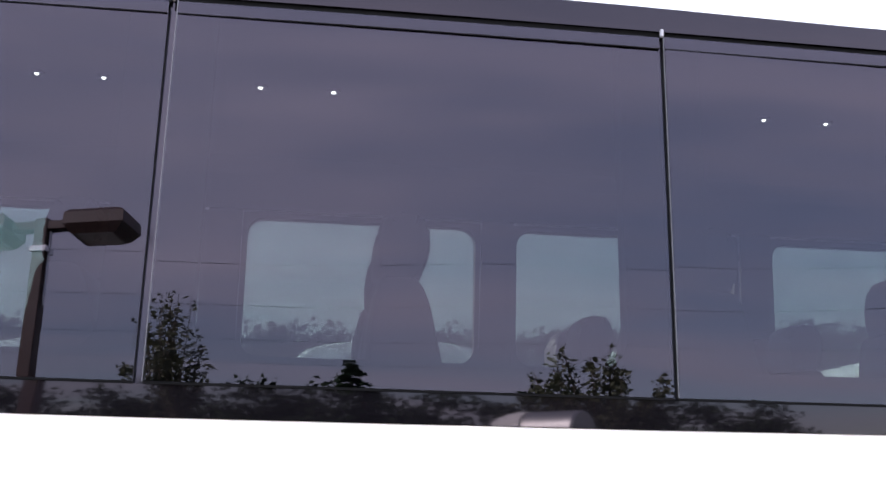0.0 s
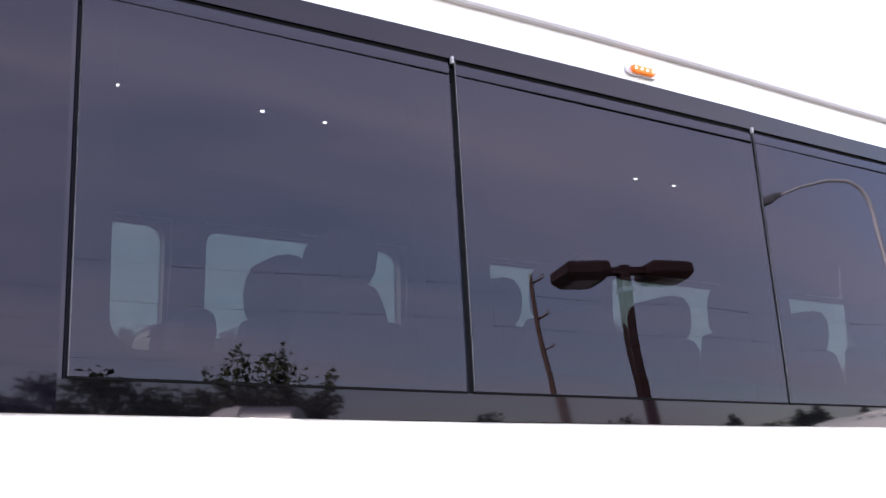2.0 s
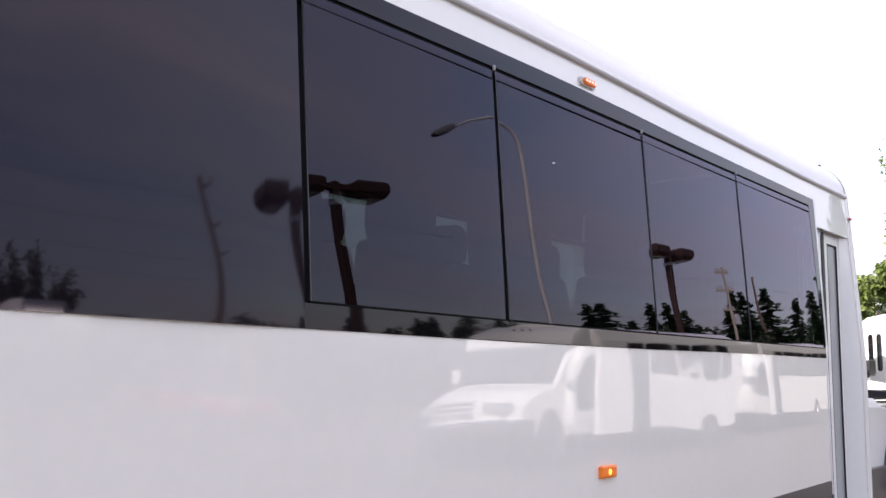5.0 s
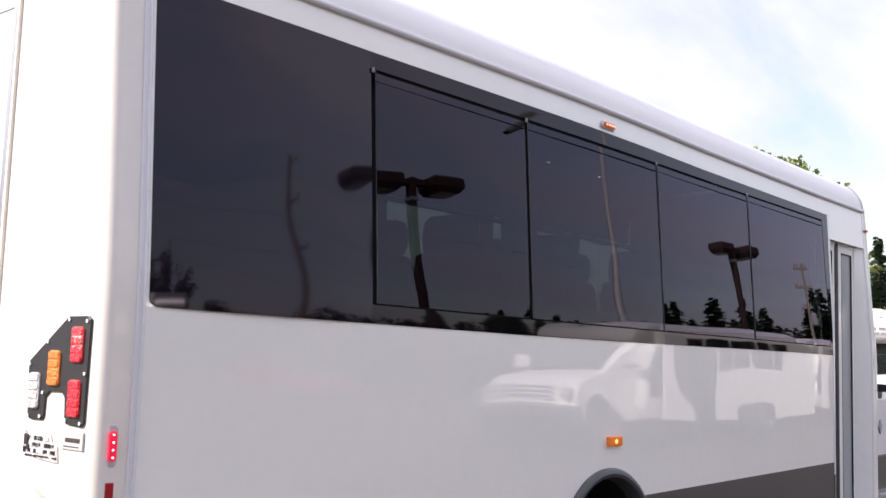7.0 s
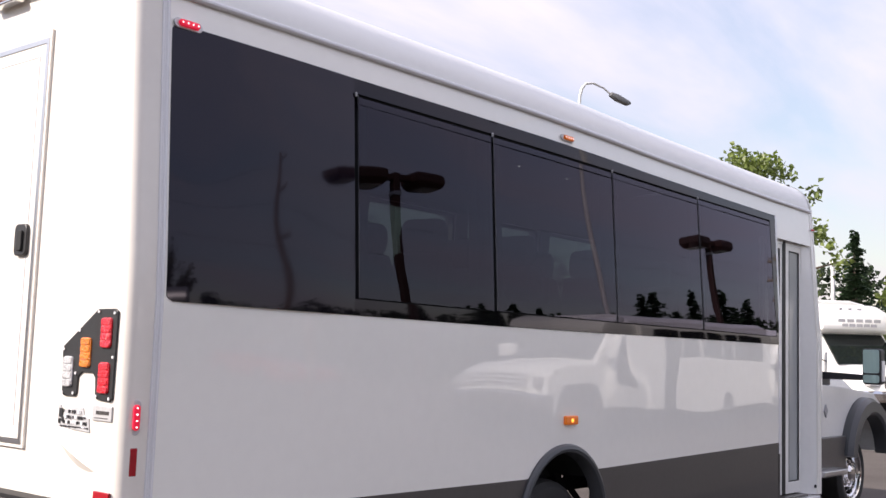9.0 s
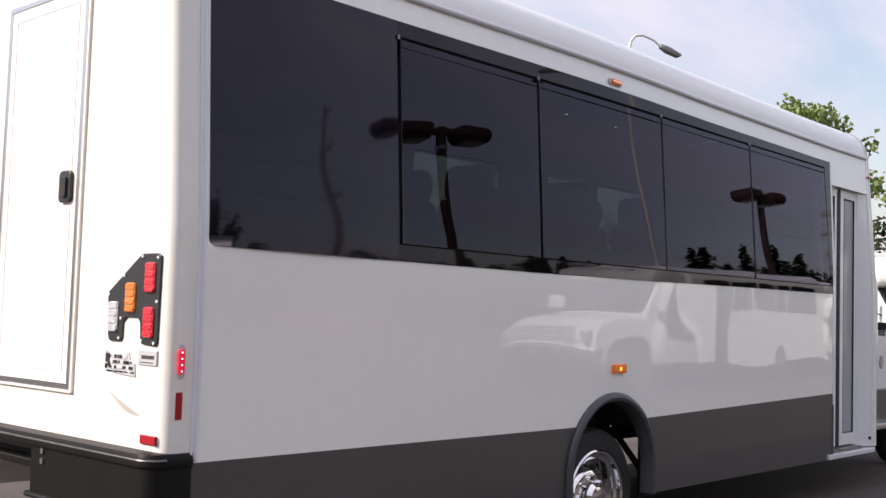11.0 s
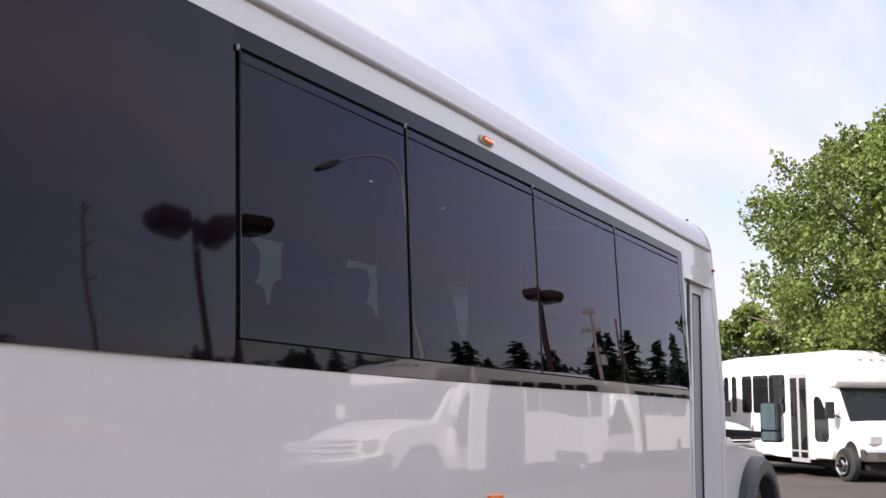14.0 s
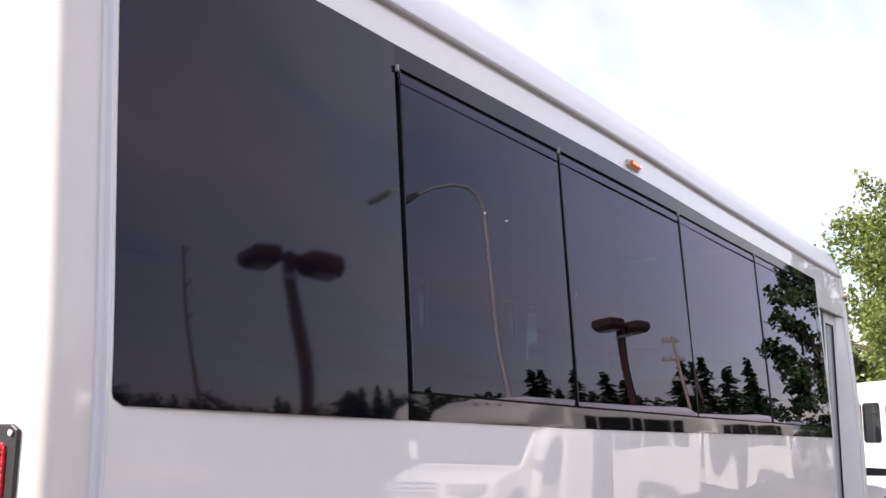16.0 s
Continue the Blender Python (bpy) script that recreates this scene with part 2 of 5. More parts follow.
TINT = glass_material("tinted window", (0.103, 0.119, 0.119), 0.036)
TINT_FAR = glass_material("tinted far window", (0.24, 0.295, 0.28), 0.04)
INSIDE_FACE = glass_material("inner glass face", (0.98, 0.99, 0.98), 0.0)
# opaque pale grey: sky reflection and light through the pane put into colour
DOOR_GLASS = material("door glass with painted reflection", (0.33, 0.35, 0.35), 0.14, vary=0.08, scale=2.0, spec=0.6)
# glow that imitates the highlight on the side lamp lens
LENS_GLINT = lamp_material("amber lens glint", (1.0, 0.38, 0.05), 1.6)
DARK_GLASS = material("dark window glass", (0.012, 0.014, 0.016), 0.03, vary=0.1, spec=0.6)
SCREEN = material("windscreen glass", (0.012, 0.016, 0.016), 0.04, vary=0.1, spec=0.3)
MIRROR = material("mirror glass", (0.42, 0.58, 0.56), 0.02, metal=1.0, vary=0.02)


def asphalt_material():
    m = material("asphalt", (0.097, 0.085, 0.077), 0.9, spec=0.12, vary=0.32, scale=0.8, fine=75, bump=0.7, bump_scale=110)
    return m


ASPHALT = asphalt_material()


# ---- mesh helpers ----
def part(name, bm, mat, parent=None, label="", smooth=False):
    me = bpy.data.meshes.new(name)
    bm.to_mesh(me)
    bm.free()
    me.materials.append(mat)
    if smooth:
        for f in me.polygons:
            f.use_smooth = True
        me.set_sharp_from_angle(angle=radians(28))
    ob = new(name, me)
    if parent:
        ob.parent = parent
    if label:
        tagged(ob, label)
    return ob


def two_faced(ob, inner):
    """Tint and gloss on the outer face alone: the inner face and edges of a pane are clear."""
    ob.data.materials.append(inner)
    for f in ob.data.polygons:
        f.material_index = 0 if f.normal.y < -0.5 else 1
    return ob


def thing(name, m, label, category, group="", kind=""):
    ob = new(name)
    ob.empty_display_size = 0.2
    ob.matrix_world = m
    return tagged(ob, label, category, group, kind)


def flat(verts, faces):
    bm = bmesh.new()
    vs = [bm.verts.new(v) for v in verts]
    for f in faces:
        try:
            bm.faces.new([vs[i] for i in f])
        except ValueError:
            pass
    bmesh.ops.recalc_face_normals(bm, faces=bm.faces)
    return bm


def box(a, b, bevel=0.0, seg=2):
    bm = bmesh.new()
    bmesh.ops.create_cube(bm, size=1)
    for v in bm.verts:
        v.co = Vector([(a[i] + b[i]) / 2 + (b[i] - a[i]) * v.co[i] for i in range(3)])
    if bevel:
        bmesh.ops.bevel(bm, geom=bm.edges[:], offset=bevel, segments=seg, affect="EDGES", profile=0.5)
    return bm


def join(bm, other, m=None):
    me = bpy.data.meshes.new("tmp")
    if m is not None:
        other.transform(m)
    other.to_mesh(me)
    other.free()
    bm.from_mesh(me)
    bpy.data.meshes.remove(me)
    return bm


def place(p, axis):
    """(u, v, w) with w along the axis: x -> (w, u, v), y -> (u, w, v), z -> (u, v, w)."""
    u, v, w = p
    return {"x": (w, u, v), "y": (u, w, v), "z": (u, v, w)}[axis]


def prism(points, axis, a, b, bevel=0.0):
    """A flat outline pulled along an axis from a to b."""
    n = len(points)
    verts = [place((u, v, a), axis) for u, v in points] + [place((u, v, b), axis) for u, v in points]
    faces = [list(range(n)), list(range(n, 2 * n))] + [[i, (i + 1) % n, n + (i + 1) % n, n + i] for i in range(n)]
    bm = flat(verts, faces)
    if bevel:
        bmesh.ops.bevel(bm, geom=bm.edges[:], offset=bevel, segments=2, affect="EDGES", profile=0.5)
    return bm


def rounded(u0, u1, v0, v1, r, n=5):
    pts = []
    for cu, cv, a0 in ((u1 - r, v1 - r, 0), (u0 + r, v1 - r, 90), (u0 + r, v0 + r, 180), (u1 - r, v0 + r, 270)):
        for k in range(n + 1):
            a = radians(a0 + 90 * k / n)
            pts.append((cu + r * math.cos(a), cv + r * math.sin(a)))
    return pts


def ring(outer, inner, axis, a, b):
    """The strip between two outlines of as many points, pulled from a to b."""
    n = len(outer)
    verts = [place((u, v, w), axis) for w in (a, b) for u, v in outer] + [place((u, v, w), axis) for w in (a, b) for u, v in inner]
    faces = []
    for i in range(n):
        j = (i + 1) % n
        faces += [[i, j, 2 * n + j, 2 * n + i], [n + i, n + j, 3 * n + j, 3 * n + i], [i, j, n + j, n + i], [2 * n + i, 2 * n + j, 3 * n + j, 3 * n + i]]
    return flat(verts, faces)


def tube(points, radius, n=8, caps=True):
    """A round bar along a line of points; radius is one number or one for each point."""
    pts = [Vector(p) for p in points]
    rad = radius if isinstance(radius, (list, tuple)) else [radius] * len(pts)
    verts, faces = [], []
    side = None
    for i, p in enumerate(pts):
        d = (pts[min(i + 1, len(pts) - 1)] - pts[max(i - 1, 0)]).normalized()
        if side is None:
            side = d.orthogonal().normalized()
        side = (side - d * side.dot(d)).normalized()
        up = d.cross(side)
        for k in range(n):
            a = 2 * math.pi * k / n
            verts.append(p + (side * math.cos(a) + up * math.sin(a)) * rad[i])
    for i in range(len(pts) - 1):
        for k in range(n):
            faces.append([i * n + k, i * n + (k + 1) % n, (i + 1) * n + (k + 1) % n, (i + 1) * n + k])
    if caps:
        faces += [list(range(n)), list(range((len(pts) - 1) * n, len(pts) * n))]
    return flat(verts, faces)


def lathe(profile, axis="y", centre=(0, 0, 0), n=32, caps=True):
    """A profile of (radius, along) turned round an axis."""
    verts, faces = [], []
    for r, h in profile:
        for k in range(n):
            a = 2 * math.pi * k / n
            verts.append(Vector(place((r * math.cos(a), r * math.sin(a), h), axis)) + Vector(centre))
    m = len(profile)
    for i in range(m - 1):
        for k in range(n):
            faces.append([i * n + k, i * n + (k + 1) % n, (i + 1) * n + (k + 1) % n, (i + 1) * n + k])
    if caps:
        faces += [list(range(n)), list(range((m - 1) * n, m * n))]
    return flat(verts, faces)


def loft(rings, close=True, cap_start=False, cap_end=False):
    n = len(rings[0])
    verts = [v for r in rings for v in r]
    faces = []
    for i in range(len(rings) - 1):
        for k in range(n if close else n - 1):
            faces.append([i * n + k, i * n + (k + 1) % n, (i + 1) * n + (k + 1) % n, (i + 1) * n + k])
    if cap_start:
        faces.append(list(range(n)))
    if cap_end:
        faces.append(list(range((len(rings) - 1) * n, len(rings) * n)))
    return flat(verts, faces)


def solid(ob, thickness, offset=-1.0):
    s = ob.modifiers.new("thickness", "SOLIDIFY")
    s.thickness, s.offset = thickness, offset
    return ob


# ---- the shuttle bus: x from tail to nose, y from its door side to its far side, z up ----
WIDE = 2.40
SILL, HEAD, BELT, CANT, EAVE = 1.552, 2.535, 1.472, 2.602, 2.735
SEAM_X = (-1.10, 0.0, 1.30, 2.522, 3.84)
ARCH_X, ARCH_Z, ARCH_R = 0.722, 0.332, 0.436


def prof(z):
    """How far the side leans in at a height: upright below the belt, leaning above it."""
    u = min(max((z - 1.3) / 0.45, 0.0), 1.0)
    return 0.068 * 0.45 * (u ** 3 - u ** 4 / 2) + 0.068 * max(z - 1.75, 0.0)


def sheet(x0, x1, z0, z1, off, thick, nz=10, nx=1, far=False):
    """A slab that follows the side; x0 and x1 are numbers or functions of the height."""
    fx0 = x0 if callable(x0) else (lambda z: x0)
    fx1 = x1 if callable(x1) else (lambda z: x1)
    rows = []
    for i in range(nz + 1):
        z = z0 + (z1 - z0) * i / nz
        y = prof(z) + off
        row = [(fx0(z) + (fx1(z) - fx0(z)) * k / nx, y, z) for k in range(nx + 1)]
        row += [(x, y + thick, z) for x, y, z in reversed(row)]
        rows.append(row)
    if far:
        rows = [[(x, WIDE - y, z) for x, y, z in r] for r in rows]
    return loft(rows, True, True, True)


bus = thing("shuttle_bus", RAKE, "white shuttle bus with black window band and charcoal skirt", "bus")


def columns(xs, low, high, nz):
    """A curved panel between two edges that are functions of x."""
    rows = []
    for x in xs:
        a, b = low(x), high(x)
        row = [(x, prof(a + (b - a) * k / nz), a + (b - a) * k / nz) for k in range(nz + 1)]
        rows.append(row + [(x, y + 0.02, z) for x, y, z in reversed(row)])
    return loft(rows, True, True, True)


def arch_top(x):
    d = ARCH_R ** 2 - (x - ARCH_X) ** 2
    return ARCH_Z + math.sqrt(d) if d > 0 else 0.0


def paint_line(x):
    return 0.61 + max(x - 0.3, 0) * 0.0225


xs_arch = [ARCH_X - ARCH_R * math.cos(math.pi * k / 28) for k in range(29)]
xs_all = [-2.21, -1.7, -1.2, -0.8, -0.4, 0.0] + xs_arch + [1.4, 1.8, 2.2, 2.6, 3.0, 3.45, 3.90]
part("side_panel", columns(xs_all, lambda x: max(paint_line(x), arch_top(x)), lambda x: BELT, 8), WHITE, bus, "glossy white side panel", True)
low_left = [-2.21, -1.2, ARCH_X - ARCH_R]
low_right = [ARCH_X + ARCH_R, 1.6, 2.4, 3.2, 3.90]
for xs in (low_left, low_right):
    part("skirt", columns(xs, lambda x: 0.165, paint_line, 3), SKIRT, bus, "charcoal painted skirt", True)
cut = math.sqrt(ARCH_R ** 2 - (0.612 - ARCH_Z) ** 2), math.sqrt(ARCH_R ** 2 - (0.630 - ARCH_Z) ** 2)
xs_l = [x for x in xs_arch if x < ARCH_X - cut[0]] + [ARCH_X - cut[0] - 0.001]
xs_r = [ARCH_X + cut[1] + 0.001] + [x for x in xs_arch if x > ARCH_X + cut[1]]
for xs in (xs_l, xs_r):
    if len(xs) > 1:
        part("skirt", columns(xs, lambda x: max(arch_top(x), 0.3), paint_line, 2), SKIRT, bus)

# wheel arch lip
path = [(ARCH_X - ARCH_R, 0.165), (ARCH_X - ARCH_R, 0.25)]
path += [(ARCH_X - ARCH_R * math.cos(math.pi * k / 28), ARCH_Z + ARCH_R * math.sin(math.pi * k / 28)) for k in range(29)]
path += [(ARCH_X + ARCH_R, 0.25), (ARCH_X + ARCH_R, 0.165)]
rows = []
for i, (x, z) in enumerate(path):
    dx, dz = x - ARCH_X, max(z - ARCH_Z, 0.0)
    q = math.hypot(dx, dz)
    ux, uz = dx / q, dz / q
    rows.append([(x + ux * r, y, z + uz * r) for r, y in ((0.027, 0.004), (0.029, -0.012), (0.019, -0.026), (0.0, -0.032), (-0.018, -0.026), (-0.028, -0.004), (-0.030, 0.06), (-0.017, 0.06))])
part("wheel_arch", loft(rows, True, True, True), ARCH, bus, "charcoal plastic wheel arch lip", True)
# the inside of the arch
for y0, y1, last in ((0.05, 0.30, 17), (0.30, 0.75, 21)):
    rows = [[(ARCH_X - (ARCH_R - 0.01) * math.cos(math.pi * k / 20), y, ARCH_Z + (ARCH_R - 0.01) * math.sin(math.pi * k / 20)) for k in range(last)] for y in (y0, y1)]
    solid(part("wheel_housing", loft(rows, False), UNDER, bus, "black wheel housing"), 0.01)
part("wheel_housing", box((ARCH_X - 0.5, 0.745, 0.22), (ARCH_X + 0.5, 0.76, 0.8)), UNDER, bus)

# the black window band, with an opening for the panes
BAND_L = -2.175


def band_end(z):
    return 3.885 + 0.075 * max(z - BELT, 0) / 1.13


def band_start(z):
    r = 0.030
    d = max(r - (z - BELT), r - (CANT - z), 0.0)
    return BAND_L + r - math.sqrt(max(r * r - d * d, 0.0))


bm = sheet(band_start, SEAM_X[0] - 0.006, BELT, CANT, -0.003, 0.02, 90, 24)
for v in bm.verts:
    u = (v.co.x - (BAND_L + SEAM_X[0]) / 2) / ((SEAM_X[0] - BAND_L) / 2)
    v.co.y -= 0.007 * max(1 - u * u, 0)
part("window_band", bm, PANEL, bus, "wavy glossy black glass panel", True)
for a, b, x0, x1 in ((BELT, SILL - 0.006, SEAM_X[0] - 0.006, band_end), (HEAD + 0.005, CANT, SEAM_X[0] - 0.006, band_end), (SILL - 0.006, HEAD + 0.005, SEAM_X[4] + 0.008, band_end)):
    part("window_band", sheet(x0, x1, a, b, -0.003, 0.02, 8, 24), BAND, bus, "glossy black strip round the windows", True)

# the panes, each a little out of line with the next
turns = (0.003, 0.003, 0.005, 0.004)
bows = (0.0006, -0.0015, 0.0, 0.0)
tilts = (-0.004, 0.0, -0.002, 0.0)
for i in range(4):
    x0, x1 = SEAM_X[i] + (0.016, 0.012, 0.006, 0.006)[i], SEAM_X[i + 1] - (0.012, 0.006, 0.006, 0.006)[i]
    bm = sheet(x0, x1, SILL, HEAD - 0.012, -0.007, 0.006, 22, 26)
    xm, hw = (x0 + x1) / 2, (x1 - x0) / 2
    for v in bm.verts:
        u = (v.co.x - xm) / hw
        v.co.y += turns[i] * (v.co.x - xm) + tilts[i] * (v.co.z - 2.05) - bows[i] * (1 - u * u) + 0.0007 * noise.noise((v.co.x * 1.7, i * 3.1, v.co.z * 1.9))
    pane = two_faced(part("window_pane", bm, TINT, bus, "tinted side window pane", True), INSIDE_FACE)
    # rubber channel above the pane and a printed strip along its top edge
    part("rubber_seal", sheet(x0 - 0.004, x1 + 0.004, HEAD - 0.011, HEAD + 0.004, 0.004, 0.006, 2, 10), GASKET, pane)
    part("glazing_strip", sheet(x0 + 0.002, x1 - 0.002, HEAD - 0.045, HEAD - 0.013, 0.0015, 0.004, 2, 10), BAND, pane, "dark printed strip along the glass edge")
    part("rubber_seal", sheet(x0 + 0.002, x1 - 0.002, HEAD - 0.0485, HEAD - 0.0462, -0.0120, 0.012, 2, 10), GASKET, pane)
    part("rubber_seal", sheet(x0, x1, SILL - 0.006, SILL - 0.001, -0.0085, 0.012, 2, 10), GASKET, pane)
POST = 0.112
for i in range(5):
    w0, w1 = ((0.016, 0.018), (0.012, 0.012), (0.006, 0.006), (0.005, 0.005), (0.006, 0.006))[i]
    part("seam", sheet(SEAM_X[i] - w0 + 0.001, SEAM_X[i] + w1 - 0.001, SILL - 0.004, HEAD + 0.003, 0.019, 0.004, 8), JOINT, bus, "deep black joint between panes")
    if i < 4:
        part("seam_edge", sheet(SEAM_X[i] + w1 - 0.003, SEAM_X[i] + w1 - 0.0005, SILL, HEAD, -0.0085, 0.004, 8), GLASS_EDGE, bus, "thin grey glass edge")
        part("joint_cap", box((SEAM_X[i] - 0.005, prof(HEAD) - 0.016, HEAD - 0.012), (SEAM_X[i] + 0.004, prof(HEAD) - 0.004, HEAD + 0.008), 0.003), GREY, bus, "small metal cap at the joint")
    # dark posts inside, behind the joints
    if i < 4:
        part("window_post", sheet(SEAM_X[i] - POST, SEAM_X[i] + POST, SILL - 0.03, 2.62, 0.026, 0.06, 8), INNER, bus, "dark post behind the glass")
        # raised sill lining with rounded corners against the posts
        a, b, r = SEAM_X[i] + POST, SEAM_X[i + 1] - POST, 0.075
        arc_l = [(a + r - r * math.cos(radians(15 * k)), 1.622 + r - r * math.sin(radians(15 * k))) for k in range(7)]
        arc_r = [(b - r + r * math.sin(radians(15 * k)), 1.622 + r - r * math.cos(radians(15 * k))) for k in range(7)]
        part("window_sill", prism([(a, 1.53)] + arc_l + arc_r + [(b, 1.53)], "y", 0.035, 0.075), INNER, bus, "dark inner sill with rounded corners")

# the white panel over the band, the rail and the roof
part("upper_panel", sheet(-2.21, 4.77, CANT, EAVE, 0.0, 0.02, 4, 30), WHITE, bus, "white panel over the windows", True)
part("upper_panel", sheet(-2.21, BAND_L + 0.06, BELT, CANT, 0.0, 0.012, 10), WHITE, bus, "", True)
part("upper_panel", sheet(lambda z: band_end(z), lambda z: band_end(z) + 0.035, BELT, CANT, -0.004, 0.03, 10), TRIM, bus, "white trim at the end of the window band", True)
rail_x = [-2.20 + 6.95 * k / 30 for k in range(31)]
part("rail", tube([(x, prof(EAVE) - 0.008, EAVE - 0.004) for x in rail_x], 0.015, 10), RAIL, bus, "pale rain gutter rail", True)
part("rail", loft([[(x, prof(EAVE) + y, EAVE + z) for y, z in ((-0.010, 0.010), (0.004, 0.010), (0.004, 0.015), (-0.008, 0.015))] for x in rail_x], True, True, True), TRIM, bus, "pale gutter edge")


def outline(inset=0.0, base=0.62):
    """The section of the body from the door side over the roof to the far side."""
    pts = [(prof(base + (EAVE - base) * k / 14), base + (EAVE - base) * k / 14) for k in range(15)]
    ye = prof(EAVE)
    pts += [(ye + 0.26 * (1 - math.cos(radians(90 * k / 10))), EAVE + 0.26 * math.sin(radians(90 * k / 10))) for k in range(1, 11)]
    y2 = ye + 0.26
    pts += [(y2 + (WIDE / 2 - y2) * k / 5, EAVE + 0.26 + 0.06 * (1 - (1 - k / 5) ** 2)) for k in range(1, 6)]
    pts += [(WIDE - y, z) for y, z in reversed(pts[:-1])]
    if inset:
        cy, cz = WIDE / 2, 1.75
        hy, hz = WIDE / 2, 1.25
        pts = [(cy + (y - cy) * (1 - inset / hy), z - (inset * max((z - cz) / hz, 0))) for y, z in pts]
    return pts


def at_x(x, pts):
    return [(x, y, z) for y, z in pts]


half = outline()
roof_pts = half[14:-14]
roof_in = [(y + (0.015 if y < 0.3 else -0.015 if y > WIDE - 0.3 else 0), z - 0.02) for y, z in reversed(roof_pts)]
part("roof", loft([at_x(-2.21 + 6.98 * k / 30, roof_pts + roof_in) for k in range(31)], True, True, True), WHITE_PLAIN, bus, "rounded white roof", True)

# the moulded tail cap, rounded all the way round
REAR = -2.350
rings = [at_x(REAR + d, outline(i)) for d, i in ((0.152, -0.004), (0.05, -0.003), (0.036, 0.0), (0.024, 0.007), (0.014, 0.016), (0.007, 0.028), (0.002, 0.044), (0.0, 0.062), (0.0, 0.16))]
bm = loft(rings, False)
inner = rings[-1]
bm2 = flat(inner, [list(range(len(inner)))])
join(bm, bm2)
bmesh.ops.remove_doubles(bm, verts=bm.verts[:], dist=0.0005)
part("tail_cap", bm, CREAM, bus, "moulded white tail cap with rounded corners", True)
part("corner_strip", loft([[(x, prof(z) + dy, z) for x, dy in ((-2.228, 0.0), (-2.226, -0.010), (-2.219, -0.012), (-2.214, -0.006), (-2.208, -0.007), (-2.203, -0.014), (-2.196, -0.014), (-2.190, -0.008), (-2.188, 0.002))] for z in [0.615 + 2.12 * k / 20 for k in range(21)]], True, True, True), TRIM, bus, "white strip along the rear corner", True)
ye = [(y, z) for y, z in half[14:26]]
part("corner_strip", tube([(-2.21, y - 0.004, z + 0.004) for y, z in ye], 0.008, 6), TRIM, bus, "", True)

# the brow over the rear door
top_pts = [(y, z) for y, z in outline(0.075) if z > 2.80 and 0.225 < y < 2.175]
lower = [(2.18 - (2.18 - 0.22) * k / 16, 2.745 + 0.085 * math.sin(math.pi * k / 16)) for k in range(17)]
part("brow", prism(top_pts + lower, "x", REAR - 0.036, REAR + 0.01, 0.006), CREAM, bus, "arched brow over the rear door")

# rear door
D0, D1, DB, DT = 0.85, 1.55, 0.870, 2.60
rdoor = part("rear_door", box((REAR - 0.012, D0, DB), (REAR + 0.01, D1, DT), 0.004), CREAM, bus, "closed white rear door")
for name, o, i_, d, mat in (("door_frame", 0.032, 0.016, 0.013, CREAM), ("door_seal", 0.017, -0.006, 0.016, STEEL), ("door_edge", -0.055, -0.062, 0.0145, TRIM)):
    O = [(D0 - o, DB - o), (D1 + o, DB - o), (D1 + o, DT + o), (D0 - o, DT + o)]
    I = [(D0 - i_, DB - i_), (D1 + i_, DB - i_), (D1 + i_, DT + i_), (D0 - i_, DT + i_)]
    part(name, ring(O, I, "x", REAR - d, REAR), mat, rdoor, {"door_frame": "raised white door frame", "door_seal": "aluminium door seal", "door_edge": "thin pressed line"}[name])
bm = prism(rounded(0.885, 0.985, 1.655, 1.795, 0.025), "x", REAR - 0.030, REAR - 0.010, 0.005)
part("door_handle", bm, PLASTIC, rdoor, "black paddle door handle")
part("handle_paddle", prism(rounded(0.905, 0.945, 1.675, 1.765, 0.012), "x", REAR - 0.042, REAR - 0.028, 0.004), UNDER, rdoor, "black paddle")

# tail lamp cluster
plate = [(0.175, 1.418), (0.195, 1.43), (0.305, 1.43), (0.320, 1.424), (0.548, 1.272), (0.553, 1.255), (0.540, 1.085), (0.525, 1.072), (0.445, 1.072), (0.432, 1.085), (0.430, 1.150), (0.405, 1.170), (0.325, 1.170), (0.305, 1.150), (0.300, 1.085), (0.288, 1.066), (0.195, 1.060), (0.180, 1.072)]
tail = part("tail_lamp", prism(plate, "x", REAR - 0.009, REAR + 0.002, 0.003), PLASTIC, bus, "black tail lamp plate with four lenses")
for u0, v0, mat, lab in ((0.203, 1.270, RED, "red stop lens"), (0.203, 1.090, RED, "red tail lens"), (0.340, 1.188, AMBER, "amber turn lens"), (0.462, 1.108, CLEAR, "clear reversing lens")):
    bm = prism(rounded(u0, u0 + 0.072, v0, v0 + 0.124, 0.016, 4), "x", REAR - 0.017, REAR - 0.007, 0.004)
    for k in range(4):
        join(bm, prism(rounded(u0 + 0.004, u0 + 0.068, v0 + 0.003 + 0.030 * k, v0 + 0.030 + 0.030 * k, 0.008, 3), "x", REAR - 0.0205, REAR - 0.013, 0.003))
    part("lens", bm, mat, tail, lab)
for u, v in ((0.190, 1.412), (0.30, 1.418), (0.43, 1.338), (0.537, 1.260), (0.186, 1.235), (0.44, 1.165), (0.53, 1.085), (0.45, 1.085), (0.285, 1.08), (0.195, 1.073)):
    part("screw", lathe([(0.0065, -0.005), (0.0055, -0.001), (0.005, 0.0)], "x", (REAR - 0.0095, u, v), 8), TRIM, tail, "bright screw head")
